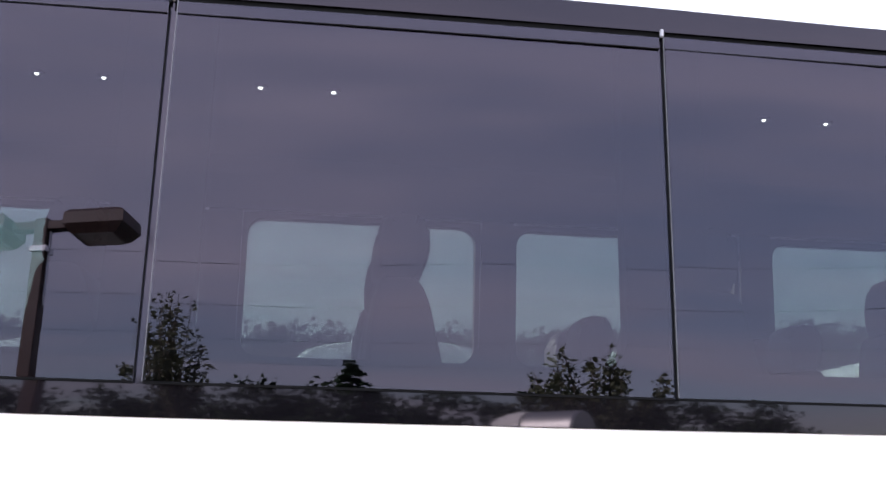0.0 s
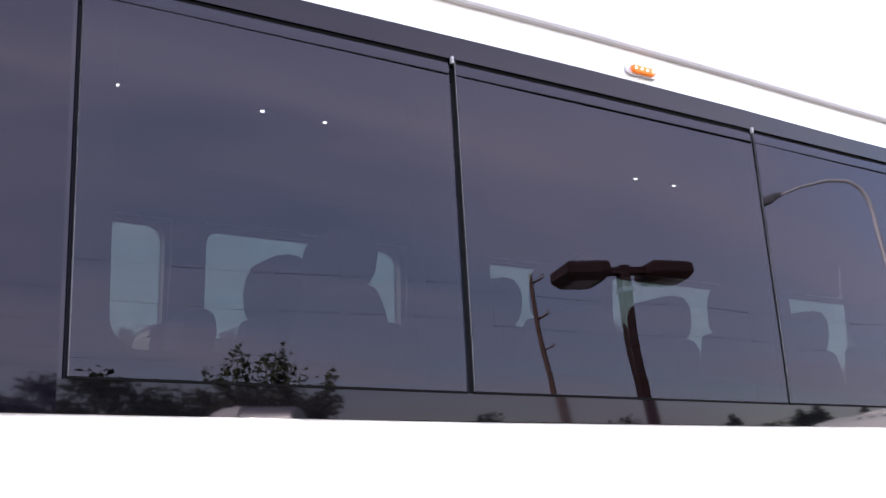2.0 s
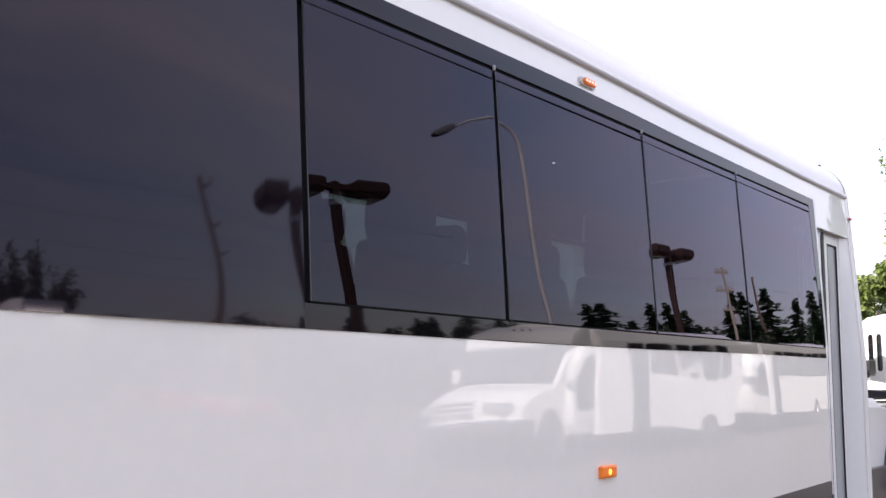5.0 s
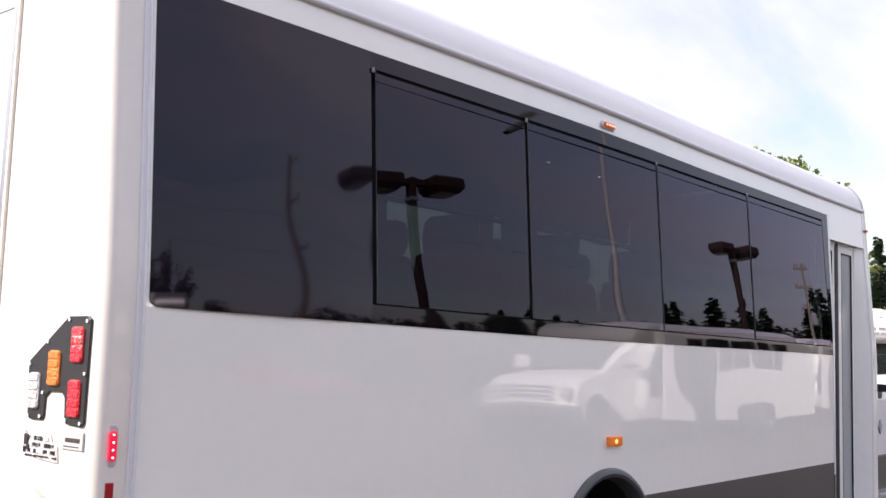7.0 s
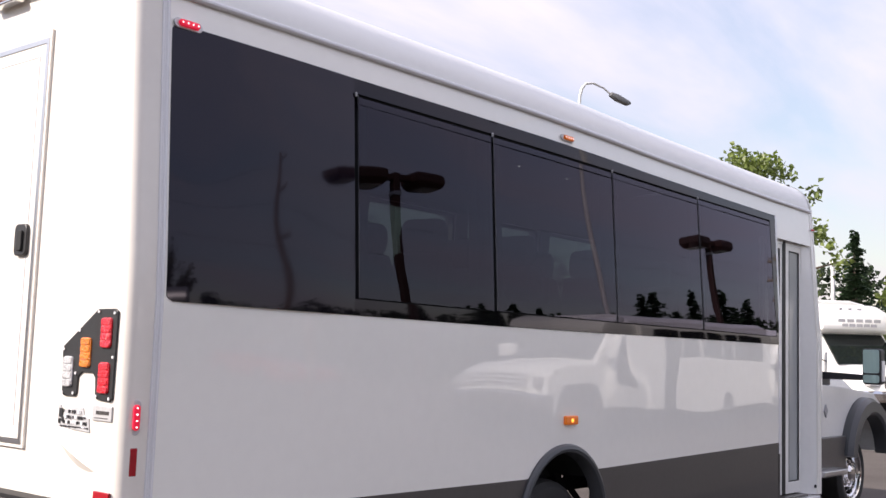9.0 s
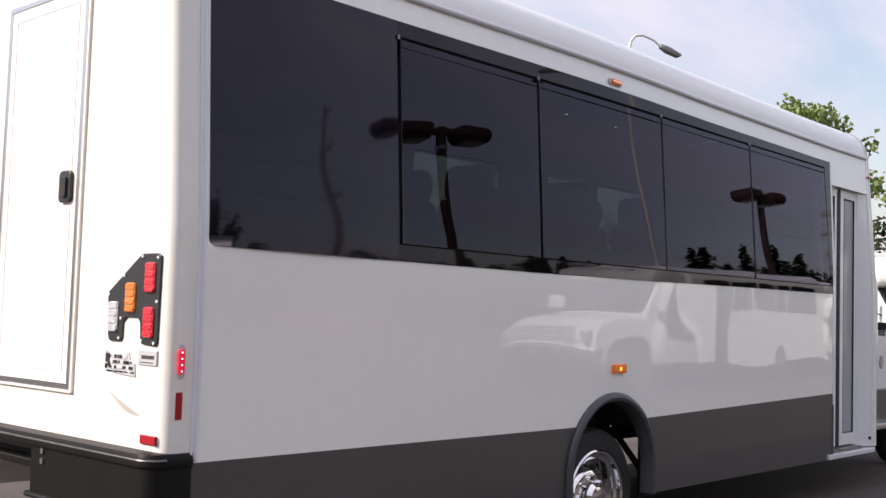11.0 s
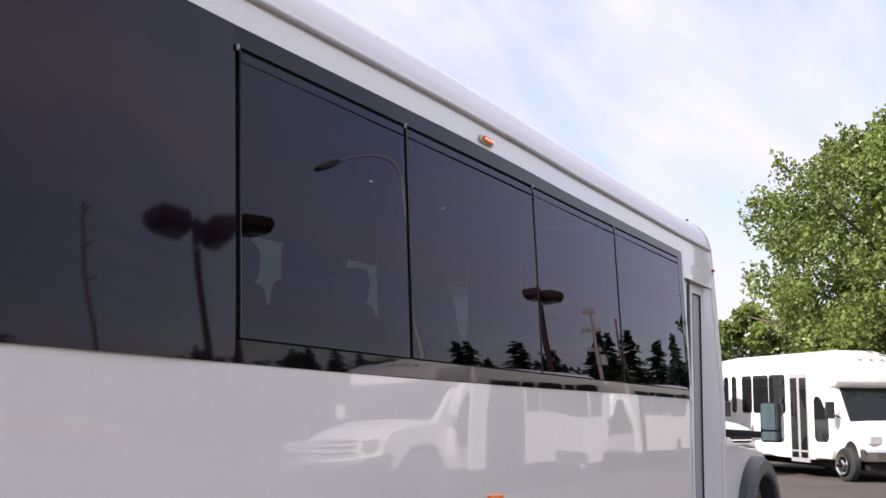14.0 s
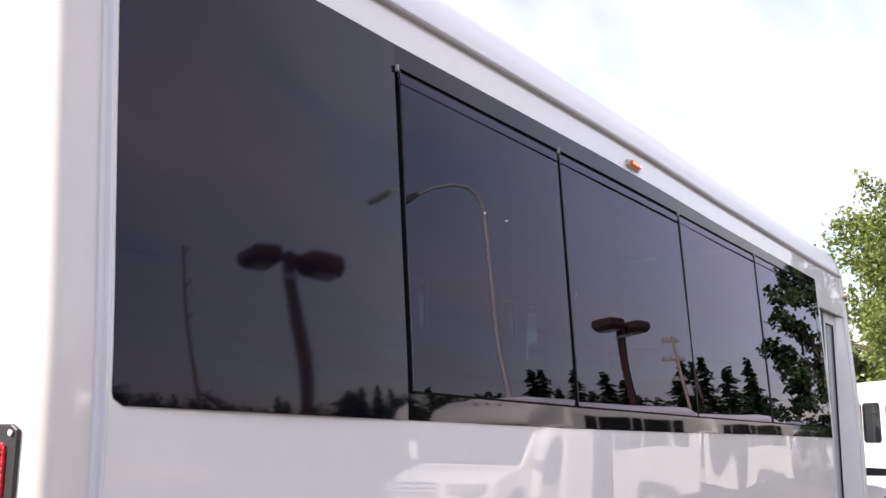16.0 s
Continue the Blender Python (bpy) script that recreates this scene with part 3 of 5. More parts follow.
# badge and small plate: raised chrome shapes without letters
badge = part("badge", prism([(0.56, 1.035), (0.545, 1.035), (0.53, 0.99), (0.50, 1.02), (0.47, 1.02), (0.44, 1.03), (0.38, 1.03), (0.37, 1.0), (0.335, 0.99), (0.325, 0.935), (0.56, 0.945)], "x", REAR - 0.006, REAR + 0.001, 0.002), SILVER, bus, "chrome badge with raised shapes")
brng = random.Random(9)
for row, (u0, u1, h) in enumerate(((0.332, 0.552, 0.008), (0.345, 0.515, 0.014), (0.352, 0.505, 0.014), (0.388, 0.478, 0.016))):
    u, v0 = u0, 0.946 + (0.0, 0.014, 0.035, 0.056)[row]
    while u < u1:
        w = brng.uniform(0.006, 0.017)
        part("bar", box((REAR - brng.uniform(0.008, 0.011), u, v0 + brng.uniform(0, 0.004)), (REAR - 0.005, u + w, v0 + h), 0.001), brng.choice((PLASTIC, TRIM, PLASTIC, TRIM, BADGE)), badge)
        u += w + brng.uniform(0.002, 0.006)
for u0, u1, v0, v1 in ((0.520, 0.548, 0.985, 1.022), (0.512, 0.530, 0.968, 0.988), (0.535, 0.552, 0.960, 0.980)):
    part("bar", box((REAR - 0.010, u0, v0), (REAR - 0.005, u1, v1), 0.003), PLASTIC, badge)
small = part("maker_plate", box((REAR - 0.007, 0.178, 0.985), (REAR + 0.001, 0.312, 1.045), 0.003), SILVER, bus, "grey maker plate with one line of bars")
for k in range(7):
    part("bar", box((REAR - 0.009, 0.195 + 0.013 * k, 1.010), (REAR - 0.0065, 0.204 + 0.013 * k, 1.024)), SKIRT, small)
part("bar", box((REAR - 0.009, 0.20, 0.995), (REAR - 0.0065, 0.29, 0.998)), SKIRT, small)
# pressed sweep below the badge: the panel swells out above a crease and falls back below it
rows = []
for k in range(13):
    q = k / 12
    y = 0.58 - 0.30 * q
    zc = 0.905 - 0.115 * q ** 1.3
    h_ = 0.05 * math.sin(math.pi * q) ** 0.8
    out = 0.026 * math.sin(math.pi * q) ** 0.7 + 0.0005
    rows.append([(REAR - 0.0003, y + 0.02, zc + 0.075), (REAR - out, y, zc), (REAR - 0.0003, y - 0.01, zc - h_ - 0.002), (REAR + 0.01, y - 0.01, zc - h_ - 0.002), (REAR + 0.01, y + 0.02, zc + 0.075)])
part("swage", loft(rows, True, True, True), CREAM, bus, "pressed sweep in the tail cap")
part("reflector", box((REAR - 0.010, 0.160, 0.682), (REAR + 0.002, 0.268, 0.718), 0.004), REFLECTOR, bus, "red rear reflector")
for ob in list(bus.children):
    if ob.name.split(".")[0] in ("rear_door", "tail_lamp", "badge", "maker_plate", "swage", "reflector"):
        for o in [ob] + list(ob.children):
            o.data.transform(Matrix.Translation((0, -0.135 if ob.name == "rear_door" else -0.126, 0)))


def marker(name, centre, along, out, mat, leds, size, label):
    """An oval lamp in a chrome bezel; along and out are unit vectors."""
    along, out = Vector(along), Vector(out)
    m = Matrix.Translation(centre) @ Matrix((along, out, along.cross(out))).transposed().to_4x4()
    L, H = size
    bez = prism(rounded(-L, L, -H, H, H * 0.98, 6), "y", -0.002, 0.008, 0.002)
    bez.transform(m)
    ob = part(name, bez, SILVER, bus, label)
    lens = prism(rounded(-L * 0.72, L * 0.72, -H * 0.72, H * 0.72, H * 0.7, 6), "y", 0.006, 0.022, 0.005)
    lens.transform(m)
    part("lens", lens, mat, ob, "", True)
    for k in range(leds):
        x = (k - (leds - 1) / 2) * L * 0.36
        d = lathe([(0.0036, 0.0), (0.0036, 0.0235)], "y", (x, 0, 0), 8)
        d.transform(m)
        part("diode", d, LED, ob)
    return ob


marker("marker_lamp", (0.779, prof(2.645) - 0.004, 2.642), (1, 0, 0), (0, -1, 0.07), AMBER_LIT, 4, (0.072, 0.020), "lit amber marker lamp over the windows")
marker("marker_lamp", (-2.10, prof(2.61) - 0.004, 2.607), (1, 0, 0), (0, -1, 0.07), RED_LIT, 4, (0.072, 0.020), "lit red marker lamp over the windows")
marker("marker_lamp", (4.775, prof(2.56) - 0.002, 2.562), (1, 0, 0), (0, -1, 0.07), RED, 0, (0.035, 0.014), "small red marker lamp at the front corner")
marker("marker_lamp", (-2.283, 0.002, 1.005), (0, 0, 1), (-0.25, -0.97, 0), RED_LIT, 4, (0.068, 0.019), "lit red marker lamp on the rear corner")
part("reflector", box((-2.300, -0.006, 0.78), (-2.268, 0.012, 0.888), 0.004), REFLECTOR, bus, "red corner reflector")
# the glow of lens and spot stands for a highlight on the lens
bm = box((0.700, -0.020, 0.908), (0.838, 0.004, 0.962), 0.009)
side = part("side_lamp", bm, AMBER_LIT, bus, "amber side lamp above the wheel arch")
part("bulb", lathe([(0.0, -0.0255), (0.010, -0.0235), (0.014, -0.018)], "y", (0.768, 0, 0.934), 10), LENS_GLINT, side, "glowing amber spot that stands for the lens highlight")
for u, v in ((0.25, 2.875), (0.88, 2.93), (1.06, 2.935), (1.24, 2.93), (1.97, 2.885)):
    ob = part("marker_lamp", box((REAR - 0.060, u - 0.028, v - 0.012), (REAR - 0.036, u + 0.028, v + 0.016), 0.008), RED, bus, "small red roof marker lamp")
    part("marker_base", box((REAR - 0.045, u - 0.034, v - 0.018), (REAR - 0.03, u + 0.034, v + 0.004), 0.004), CHROME, ob)
brake = part("brake_lamp", box((REAR - 0.075, 0.88, 2.845), (REAR - 0.034, 1.24, 2.885), 0.014), RED, bus, "long red high brake lamp")
ob = part("plate_lamp", box((REAR - 0.060, 0.94, 2.800), (REAR - 0.012, 1.19, 2.822), 0.008), CHROME, bus, "metal lamp under the brow")

# rear bumper: wraps round the corner, with a raised lip along its top
plan = [((-2.214, -0.006), (0, -1), 0.17), ((-2.335, -0.006), (0, -1), 0.17)]
for k in range(1, 9):
    q = radians(90 * k / 8)
    plan.append(((-2.335 - 0.075 * math.sin(q), 0.069 - 0.075 * math.cos(q)), (-math.sin(q), -math.cos(q)), 0.17 + 0.22 * k / 8))
BX = -2.41
plan += [((BX, y), (-1, 0), z) for y, z in ((0.2, 0.39), (0.5, 0.39), (0.90, 0.39), (0.905, 0.582), (1.4, 0.582), (1.9, 0.582), (1.905, 0.39), (2.30, 0.39), (2.38, 0.39))]
rows = []
for (x, y), (nx_, ny_), zl in plan:
    top = 0.655
    sec = [(-0.10, zl), (-0.008, zl), (0.0, zl + 0.01), (0.0, top - 0.06), (0.008, top - 0.050), (0.010, top - 0.035), (0.006, top - 0.014), (0.002, top - 0.003), (-0.02, top), (-0.12, top + 0.006)]
    rows.append([(x + nx_ * o, y + ny_ * o, z) for o, z in sec])
bumper = part("rear_bumper", loft(rows, True, True, True), BUMPER, bus, "glossy black steel rear bumper with a rolled lip", True)
# added bright line that imitates the highlight on the rolled lip
part("bumper_bead", tube([(x + nx_ * 0.008, y + ny_ * 0.008, 0.630) for (x, y), (nx_, ny_), zl in plan[1:]], 0.0055, 8), EDGE_GLINT, bumper, "thin bright bead that stands for the bumper edge highlight", True)
part("bumper_lip", tube([(BX - 0.004, 0.14, 0.395), (BX - 0.004, 0.5, 0.395), (BX - 0.004, 0.92, 0.395)], 0.014, 8), BUMPER, bumper, "", True)
part("bumper_step", box((BX + 0.03, 0.93, 0.497), (BX + 0.10, 1.90, 0.535), 0.008), BUMPER, bumper, "black step bar under the bumper")
part("bumper_back", box((BX + 0.10, 0.91, 0.50), (REAR + 0.06, 1.90, 0.65)), UNDER, bumper)
for v in (0.545, 0.588):
    part("bolt", lathe([(0.014, -0.008), (0.011, 0.0)], "x", (BX, 0.80, v), 8), CHROME, bumper)

# far side: wall with separate rounded windows
WIN_W, WIN_P = 1.085, 1.257
far_l = [-1.215 - WIN_P * k for k in (1, 0)] + [0.045 + WIN_P * k for k in range(0, 4)]
W0, W1 = 1.86, 2.528
part("far_wall", sheet(-2.21, 4.77, 0.2, W0, 0.0, 0.03, 8, 1, True), WHITE_PLAIN, bus, "white far side wall")
part("far_wall", sheet(-2.21, 4.77, W1, EAVE, 0.0, 0.03, 3, 1, True), WHITE_PLAIN, bus)
edges = [-2.21]
for x in far_l:
    edges += [x, x + WIN_W]
edges.append(4.77)
for k in range(0, len(edges), 2):
    if edges[k + 1] - edges[k] > 0.01:
        part("far_wall", sheet(edges[k], edges[k + 1], W0, W1, 0.0, 0.03, 4, 1, True), WHITE_PLAIN, bus)
for x in far_l:
    if x < -2.2:
        continue
    win = part("far_window", ring(rounded(x - 0.01, x + WIN_W + 0.01, W0 - 0.01, W1 + 0.01, 0.01, 5), rounded(x + 0.012, x + WIN_W - 0.012, W0 + 0.012, W1 - 0.012, 0.075, 5), "y", WIDE - 0.10, WIDE - 0.030), RUBBER, bus, "rounded black window frame")
    g = part("pane", box((x, WIDE - 0.062, W0), (x + WIN_W, WIDE - 0.057, W1)), TINT_FAR, win, "tinted far window pane")
    two_faced(g, INSIDE_FACE)
    g.visible_shadow = False
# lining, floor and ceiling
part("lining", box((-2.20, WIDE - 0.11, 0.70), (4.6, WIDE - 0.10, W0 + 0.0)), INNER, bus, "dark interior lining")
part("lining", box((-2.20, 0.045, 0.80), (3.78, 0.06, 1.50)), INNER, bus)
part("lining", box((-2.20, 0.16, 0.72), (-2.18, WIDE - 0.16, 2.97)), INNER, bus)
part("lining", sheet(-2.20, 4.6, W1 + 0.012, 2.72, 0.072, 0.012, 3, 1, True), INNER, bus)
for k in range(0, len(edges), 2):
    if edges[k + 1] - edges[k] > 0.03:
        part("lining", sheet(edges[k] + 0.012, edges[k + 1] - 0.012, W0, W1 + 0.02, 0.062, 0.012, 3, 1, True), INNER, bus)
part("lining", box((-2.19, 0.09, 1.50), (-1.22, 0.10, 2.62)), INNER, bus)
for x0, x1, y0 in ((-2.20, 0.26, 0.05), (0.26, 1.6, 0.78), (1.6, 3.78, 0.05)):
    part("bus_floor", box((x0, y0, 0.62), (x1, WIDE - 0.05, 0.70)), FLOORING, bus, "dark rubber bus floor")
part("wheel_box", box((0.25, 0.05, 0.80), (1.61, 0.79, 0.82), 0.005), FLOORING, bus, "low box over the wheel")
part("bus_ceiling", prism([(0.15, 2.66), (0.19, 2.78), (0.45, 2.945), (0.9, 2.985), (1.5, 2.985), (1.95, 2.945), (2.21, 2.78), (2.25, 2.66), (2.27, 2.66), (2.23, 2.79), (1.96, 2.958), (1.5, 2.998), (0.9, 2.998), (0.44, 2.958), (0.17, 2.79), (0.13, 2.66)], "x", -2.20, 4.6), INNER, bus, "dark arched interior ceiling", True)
part("bus_floor", box((3.78, 0.45, 0.62), (4.6, WIDE - 0.05, 0.70)), FLOORING, bus)
part("stairwell", box((3.90, 0.44, 0.22), (4.58, 0.46, 0.62)), FLOORING, bus, "dark entrance steps behind the door")
part("bulkhead", box((4.58, 0.20, 0.70), (4.60, WIDE - 0.2, 2.97)), INNER, bus, "dark front bulkhead")
LIGHT_Y, LIGHT_Z = 1.78, 2.962
for x in (-0.806, -0.535, 0.112, 0.420, 2.33, 2.62, 3.36):
    lampb = part("reading_light", lathe([(0.034, LIGHT_Z + 0.004), (0.034, LIGHT_Z - 0.012), (0.024, LIGHT_Z - 0.014), (0.024, LIGHT_Z + 0.004)], "z", (x, LIGHT_Y, 0), 12, False), PLASTIC, bus, "small round reading light, lit")
    part("diode", lathe([(0.009, LIGHT_Z - 0.013), (0.009, LIGHT_Z - 0.006)], "z", (x, LIGHT_Y, 0), 10), LED_WHITE, lampb)
part("underbody", box((-1.2, 0.22, 0.36), (0.2, 2.2, 0.60)), UNDER, bus, "black chassis under the floor")
part("underbody", box((3.3, 0.18, 0.33), (4.5, 2.2, 0.60)), UNDER, bus)
part("axle", tube([(ARCH_X, 0.3, 0.19), (ARCH_X, 2.1, 0.19)], 0.06), UNDER, bus, "rear axle")

# entrance: door leaves a little behind the side, slanted white jamb, step, front post
FRONT = 4.77
DR1, DRB, DRT = 4.61, 0.235, 2.405
for x0, x1, fl, fr in ((3.80, 4.215, 0.05, 0.05), (4.285, DR1, 0.075, 0.025)):
    leaf = part("entry_door", ring([(x0, DRB), (x1, DRB), (x1, DRT - 0.01), (x0, DRT - 0.01)], [(x0 + fl, DRB + 0.10), (x1 - fr, DRB + 0.10), (x1 - fr, DRT - 0.075), (x0 + fl, DRT - 0.075)], "y", 0.110, 0.140), WHITE_PLAIN, bus, "white door leaf with a long glass pane, closed")
    part("door_seal", ring([(x0 + fl - 0.002, DRB + 0.098), (x1 - fr + 0.002, DRB + 0.098), (x1 - fr + 0.002, DRT - 0.073), (x0 + fl - 0.002, DRT - 0.073)], [(x0 + fl + 0.006, DRB + 0.106), (x1 - fr - 0.002, DRB + 0.106), (x1 - fr - 0.002, DRT - 0.081), (x0 + fl + 0.006, DRT - 0.081)], "y", 0.109, 0.125), RUBBER, leaf)
    g = part("pane", box((x0 + fl, 0.121, DRB + 0.105), (x1 - fr, 0.127, DRT - 0.08)), DOOR_GLASS, leaf, "door glass with a pale reflection painted in")
    g.visible_shadow = False
part("door_seal", box((4.216, 0.104, DRB), (4.284, 0.135, DRT), 0.006), RUBBER, bus, "black seal between the door leaves")
part("door_jamb", sheet(3.890, 3.908, DRB - 0.05, DRT, 0.022, 0.05, 10), UNDER, bus, "dark rear jamb of the entrance")
rows = []
for k in range(15):
    z = 0.215 + (DRT - 0.215) * k / 14
    y = prof(z)
    rows.append([(DR1 + 0.002, 0.113, z), (DR1 + 0.012, 0.100, z), (4.735, y + 0.010, z), (4.752, y + 0.012, z), (4.752, 0.26, z), (DR1 + 0.002, 0.26, z)])
part("door_jamb", loft(rows, True, True, True), WHITE_PLAIN, bus, "slanted white front jamb of the entrance", True)
part("door_header", sheet(lambda z: band_end(min(z, CANT)) + 0.035, FRONT, DRT, CANT, 0.0, 0.02, 3), WHITE, bus, "white header over the entrance", True)
part("door_header", box((3.93, 0.106, DRT - 0.03), (4.64, 0.20, DRT + 0.01)), TRIM, bus)
part("entry_step", box((3.80, -0.02, 0.165), (4.75, 0.30, 0.205), 0.006), TRIM, bus, "white entrance step")
part("entry_step", box((3.92, 0.03, 0.206), (4.60, 0.30, 0.225), 0.004), SKIRT, bus)
part("trim_edge", sheet(3.885, 3.912, 0.60, BELT, -0.004, 0.03, 8), TRIM, bus, "white trim at the entrance edge", True)
part("trim_edge", sheet(3.885, 3.912, 0.165, 0.685, -0.003, 0.03, 3), SKIRT, bus)
post_rows = []
for k in range(15):
    z = 0.215 + (EAVE + 0.02 - 0.215) * k / 14
    y = prof(z)
    post_rows.append([(4.735, y + 0.004, z), (4.742, y - 0.004, z), (4.775, y - 0.004, z), (4.782, y - 0.011, z), (4.796, y - 0.011, z), (4.804, y - 0.002, z), (4.826, y + 0.004, z), (4.846, y + 0.02, z), (4.858, y + 0.05, z), (4.862, y + 0.20, z), (4.735, y + 0.20, z)])
part("front_post", loft(post_rows, True, True, True), WHITE, bus, "white front corner post", True)
part("front_post", loft([[(4.85, prof(z) + 0.012, z), (4.93, prof(z) + 0.030, z), (4.95, prof(z) + 0.06, z), (4.95, prof(z) + 0.30, z), (4.85, prof(z) + 0.30, z)] for z in (0.70, 1.0, 1.35, 1.55, 1.66)], True, True, True), WHITE_PLAIN, bus, "white return behind the cab door")
rings = [at_x(FRONT - 0.01 + d, outline(i)) for d, i in ((0.0, -0.003), (0.045, 0.0), (0.07, 0.012), (0.09, 0.035), (0.10, 0.09))]
rings = [r[13:-13] for r in rings]
part("front_cap", loft(rings, False), WHITE_PLAIN, bus, "rounded white front cap", True)
part("front_cap", box((4.80, 0.25, 1.9), (4.855, WIDE - 0.2, 2.80)), WHITE_PLAIN, bus)
part("corner_bolt", lathe([(0.016, -0.004), (0.012, 0.01)], "y", (4.70, 0.006, 0.285), 8), UNDER, bus)


def wheel(parent, x, y, z, width, r=0.405, rim=0.275, dish=0.10, name="wheel"):
    """A tyre with a chrome rim that faces the door side."""
    w = thing(name, Matrix.Translation((x, y, z)), "", "")
    w.parent = parent
    part("tyre", lathe([(rim - 0.01, 0.03), (rim + 0.01, 0.006), (rim + 0.05, 0.0), (r - 0.045, 0.004), (r - 0.012, 0.028), (r, 0.06), (r, width - 0.06), (r - 0.012, width - 0.028), (r - 0.05, width), (rim, width - 0.02)], "y", (0, 0, 0), 48, False), TYRE, w, "black road tyre", True)
    part("rim", lathe([(rim, 0.03), (rim + 0.008, 0.012), (rim - 0.004, 0.004), (rim - 0.018, 0.010), (rim - 0.024, 0.034), (rim - 0.040, 0.044), (rim - 0.050, 0.040), (rim - 0.056, 0.060), (rim - 0.064, dish + 0.01), (rim - 0.080, dish + 0.022), (rim - 0.10, dish - 0.010), (rim - 0.125, dish - 0.036), (rim - 0.15, dish - 0.044), (0.090, dish - 0.040), (0.082, dish - 0.075), (0.06, dish - 0.10), (0.02, dish - 0.108), (0.001, dish - 0.108)], "y", (0, 0, 0), 40, False), CHROME, w, "polished chrome rim", True)
    for k in range(8):
        a = math.pi * k / 4
        c = (0.155 * math.cos(a), 0, 0.155 * math.sin(a))
        part("vent_hole", lathe([(0.018, dish - 0.006), (0.018, dish + 0.02)], "y", (0.178 * math.cos(a + 0.39), -0.020, 0.178 * math.sin(a + 0.39)), 10), UNDER, w)
        part("lug_nut", lathe([(0.016, dish - 0.075), (0.016, dish - 0.035)], "y", (0.107 * math.cos(a), 0, 0.107 * math.sin(a)), 6), CHROME, w)
    return w


wheel(bus, ARCH_X + 0.008, 0.10, 0.168, 0.24)
wheel(bus, ARCH_X + 0.01, 2.06, 0.168, 0.24)
# damper seen behind the wheel; added black plate darkens the gap, its slots give glints
blocker = part("spring_hanger", box((0.84, 0.34, 0.551), (1.75, 0.36, 0.82)), UNDER, bus, "black slotted plate added to darken the gap behind the wheel")
part("hanger_plate", box((0.84, 0.34, 0.452), (1.75, 0.36, 0.533)), UNDER, blocker)
for x0, x1 in ((0.84, 0.995), (1.018, 1.045), (1.115, 1.205), (1.25, 1.75)):
    part("hanger_web", box((x0, 0.34, 0.533), (x1, 0.36, 0.551)), UNDER, blocker)
part("hanger_plate", box((1.575, 0.34, 0.05), (1.75, 0.36, 0.452)), UNDER, blocker)
part("damper", tube([(1.28, 0.37, 0.52), (1.66, 0.37, 0.20)], 0.022), UNDER, bus, "black damper behind the wheel")

# the cab in front of the body
FX, FZ = 6.36, 0.285
cab_side = [(4.86, 0.48), (4.86, 1.18), (5.9, 1.14), (6.70, 1.08), (6.90, 0.98), (6.92, 0.60), (6.90, 0.52)]
arc = [(FX + 0.48 * math.cos(radians(a)), FZ + 0.12 + 0.48 * math.sin(radians(a))) for a in range(10, 175, 15)]
part("cab_body", prism(cab_side + arc + [(FX - 0.51, 0.48)], "y", 0.16, 2.24, 0.012), WHITE_PLAIN, bus, "white truck cab and wings")
hood = [(5.75, 1.17), (5.95, 1.27), (6.6, 1.22), (6.95, 1.10), (7.0, 0.6), (5.75, 0.6)]
part("bonnet", prism(hood, "y", 0.42, 1.98, 0.05), WHITE_PLAIN, bus, "white truck bonnet")
part("cab_cabin", prism([(4.80, 1.15), (4.80, 2.02), (4.93, 2.02), (4.98, 1.72), (5.06, 1.52), (5.20, 1.39), (5.42, 1.31), (5.98, 1.27), (5.98, 1.15)], "y", 0.34, 2.06, 0.02), PLASTIC, bus, "black cab pillars and cowl", True)
part("cab_window", prism([(4.87, 1.40), (4.87, 1.96), (4.90, 1.96), (4.94, 1.72), (5.02, 1.52), (5.12, 1.40)], "y", 0.325, 0.345), DARK_GLASS, bus, "dark cab side window")
part("windscreen", flat([(4.945, 0.42, 2.0), (4.945, 1.98, 2.0), (5.13, 1.98, 1.47), (5.13, 0.42, 1.47), (4.935, 0.42, 1.99), (4.935, 1.98, 1.99), (5.11, 1.98, 1.46), (5.11, 0.42, 1.46)], [[0, 1, 2, 3], [4, 5, 6, 7], [0, 1, 5, 4], [1, 2, 6, 5], [2, 3, 7, 6], [3, 0, 4, 7]]), SCREEN, bus, "dark windscreen")
rows = []
for k in range(33):
    a = radians(8 + 164 * k / 32)
    c, s = math.cos(a), math.sin(a)
    rows.append([(FX + r * c, y, FZ + 0.12 + r * s) for r, y in ((0.64, 0.17), (0.635, 0.09), (0.60, 0.045), (0.50, 0.04), (0.47, 0.06), (0.465, 0.19))])
part("wheel_flare", loft(rows, True, True, True), ARCH, bus, "wide black plastic wheel flare", True)
part("wheel_housing", prism([(FX + 0.49 * math.cos(radians(a)), FZ + 0.08 + 0.49 * math.sin(radians(a))) for a in range(-10, 195, 12)], "y", 0.50, 0.52), UNDER, bus)
wheel(bus, FX, 0.26, FZ, 0.24, 0.385, 0.265)
wheel(bus, FX, 1.92, FZ, 0.24, 0.385, 0.265)
part("cab_sill", box((4.87, 0.12, 0.36), (5.78, 0.30, 0.68), 0.01), SKIRT, bus, "charcoal cab sill")
part("cab_step", box((4.88, -0.01, 0.345), (5.46, 0.22, 0.40), 0.012), STEEL, bus, "aluminium cab step")
part("cab_badge", prism([(5.34, 0.98), (5.38, 0.92), (5.34, 0.86), (5.30, 0.92)], "y", 0.146, 0.162), GREY, bus, "small grey wing badge")
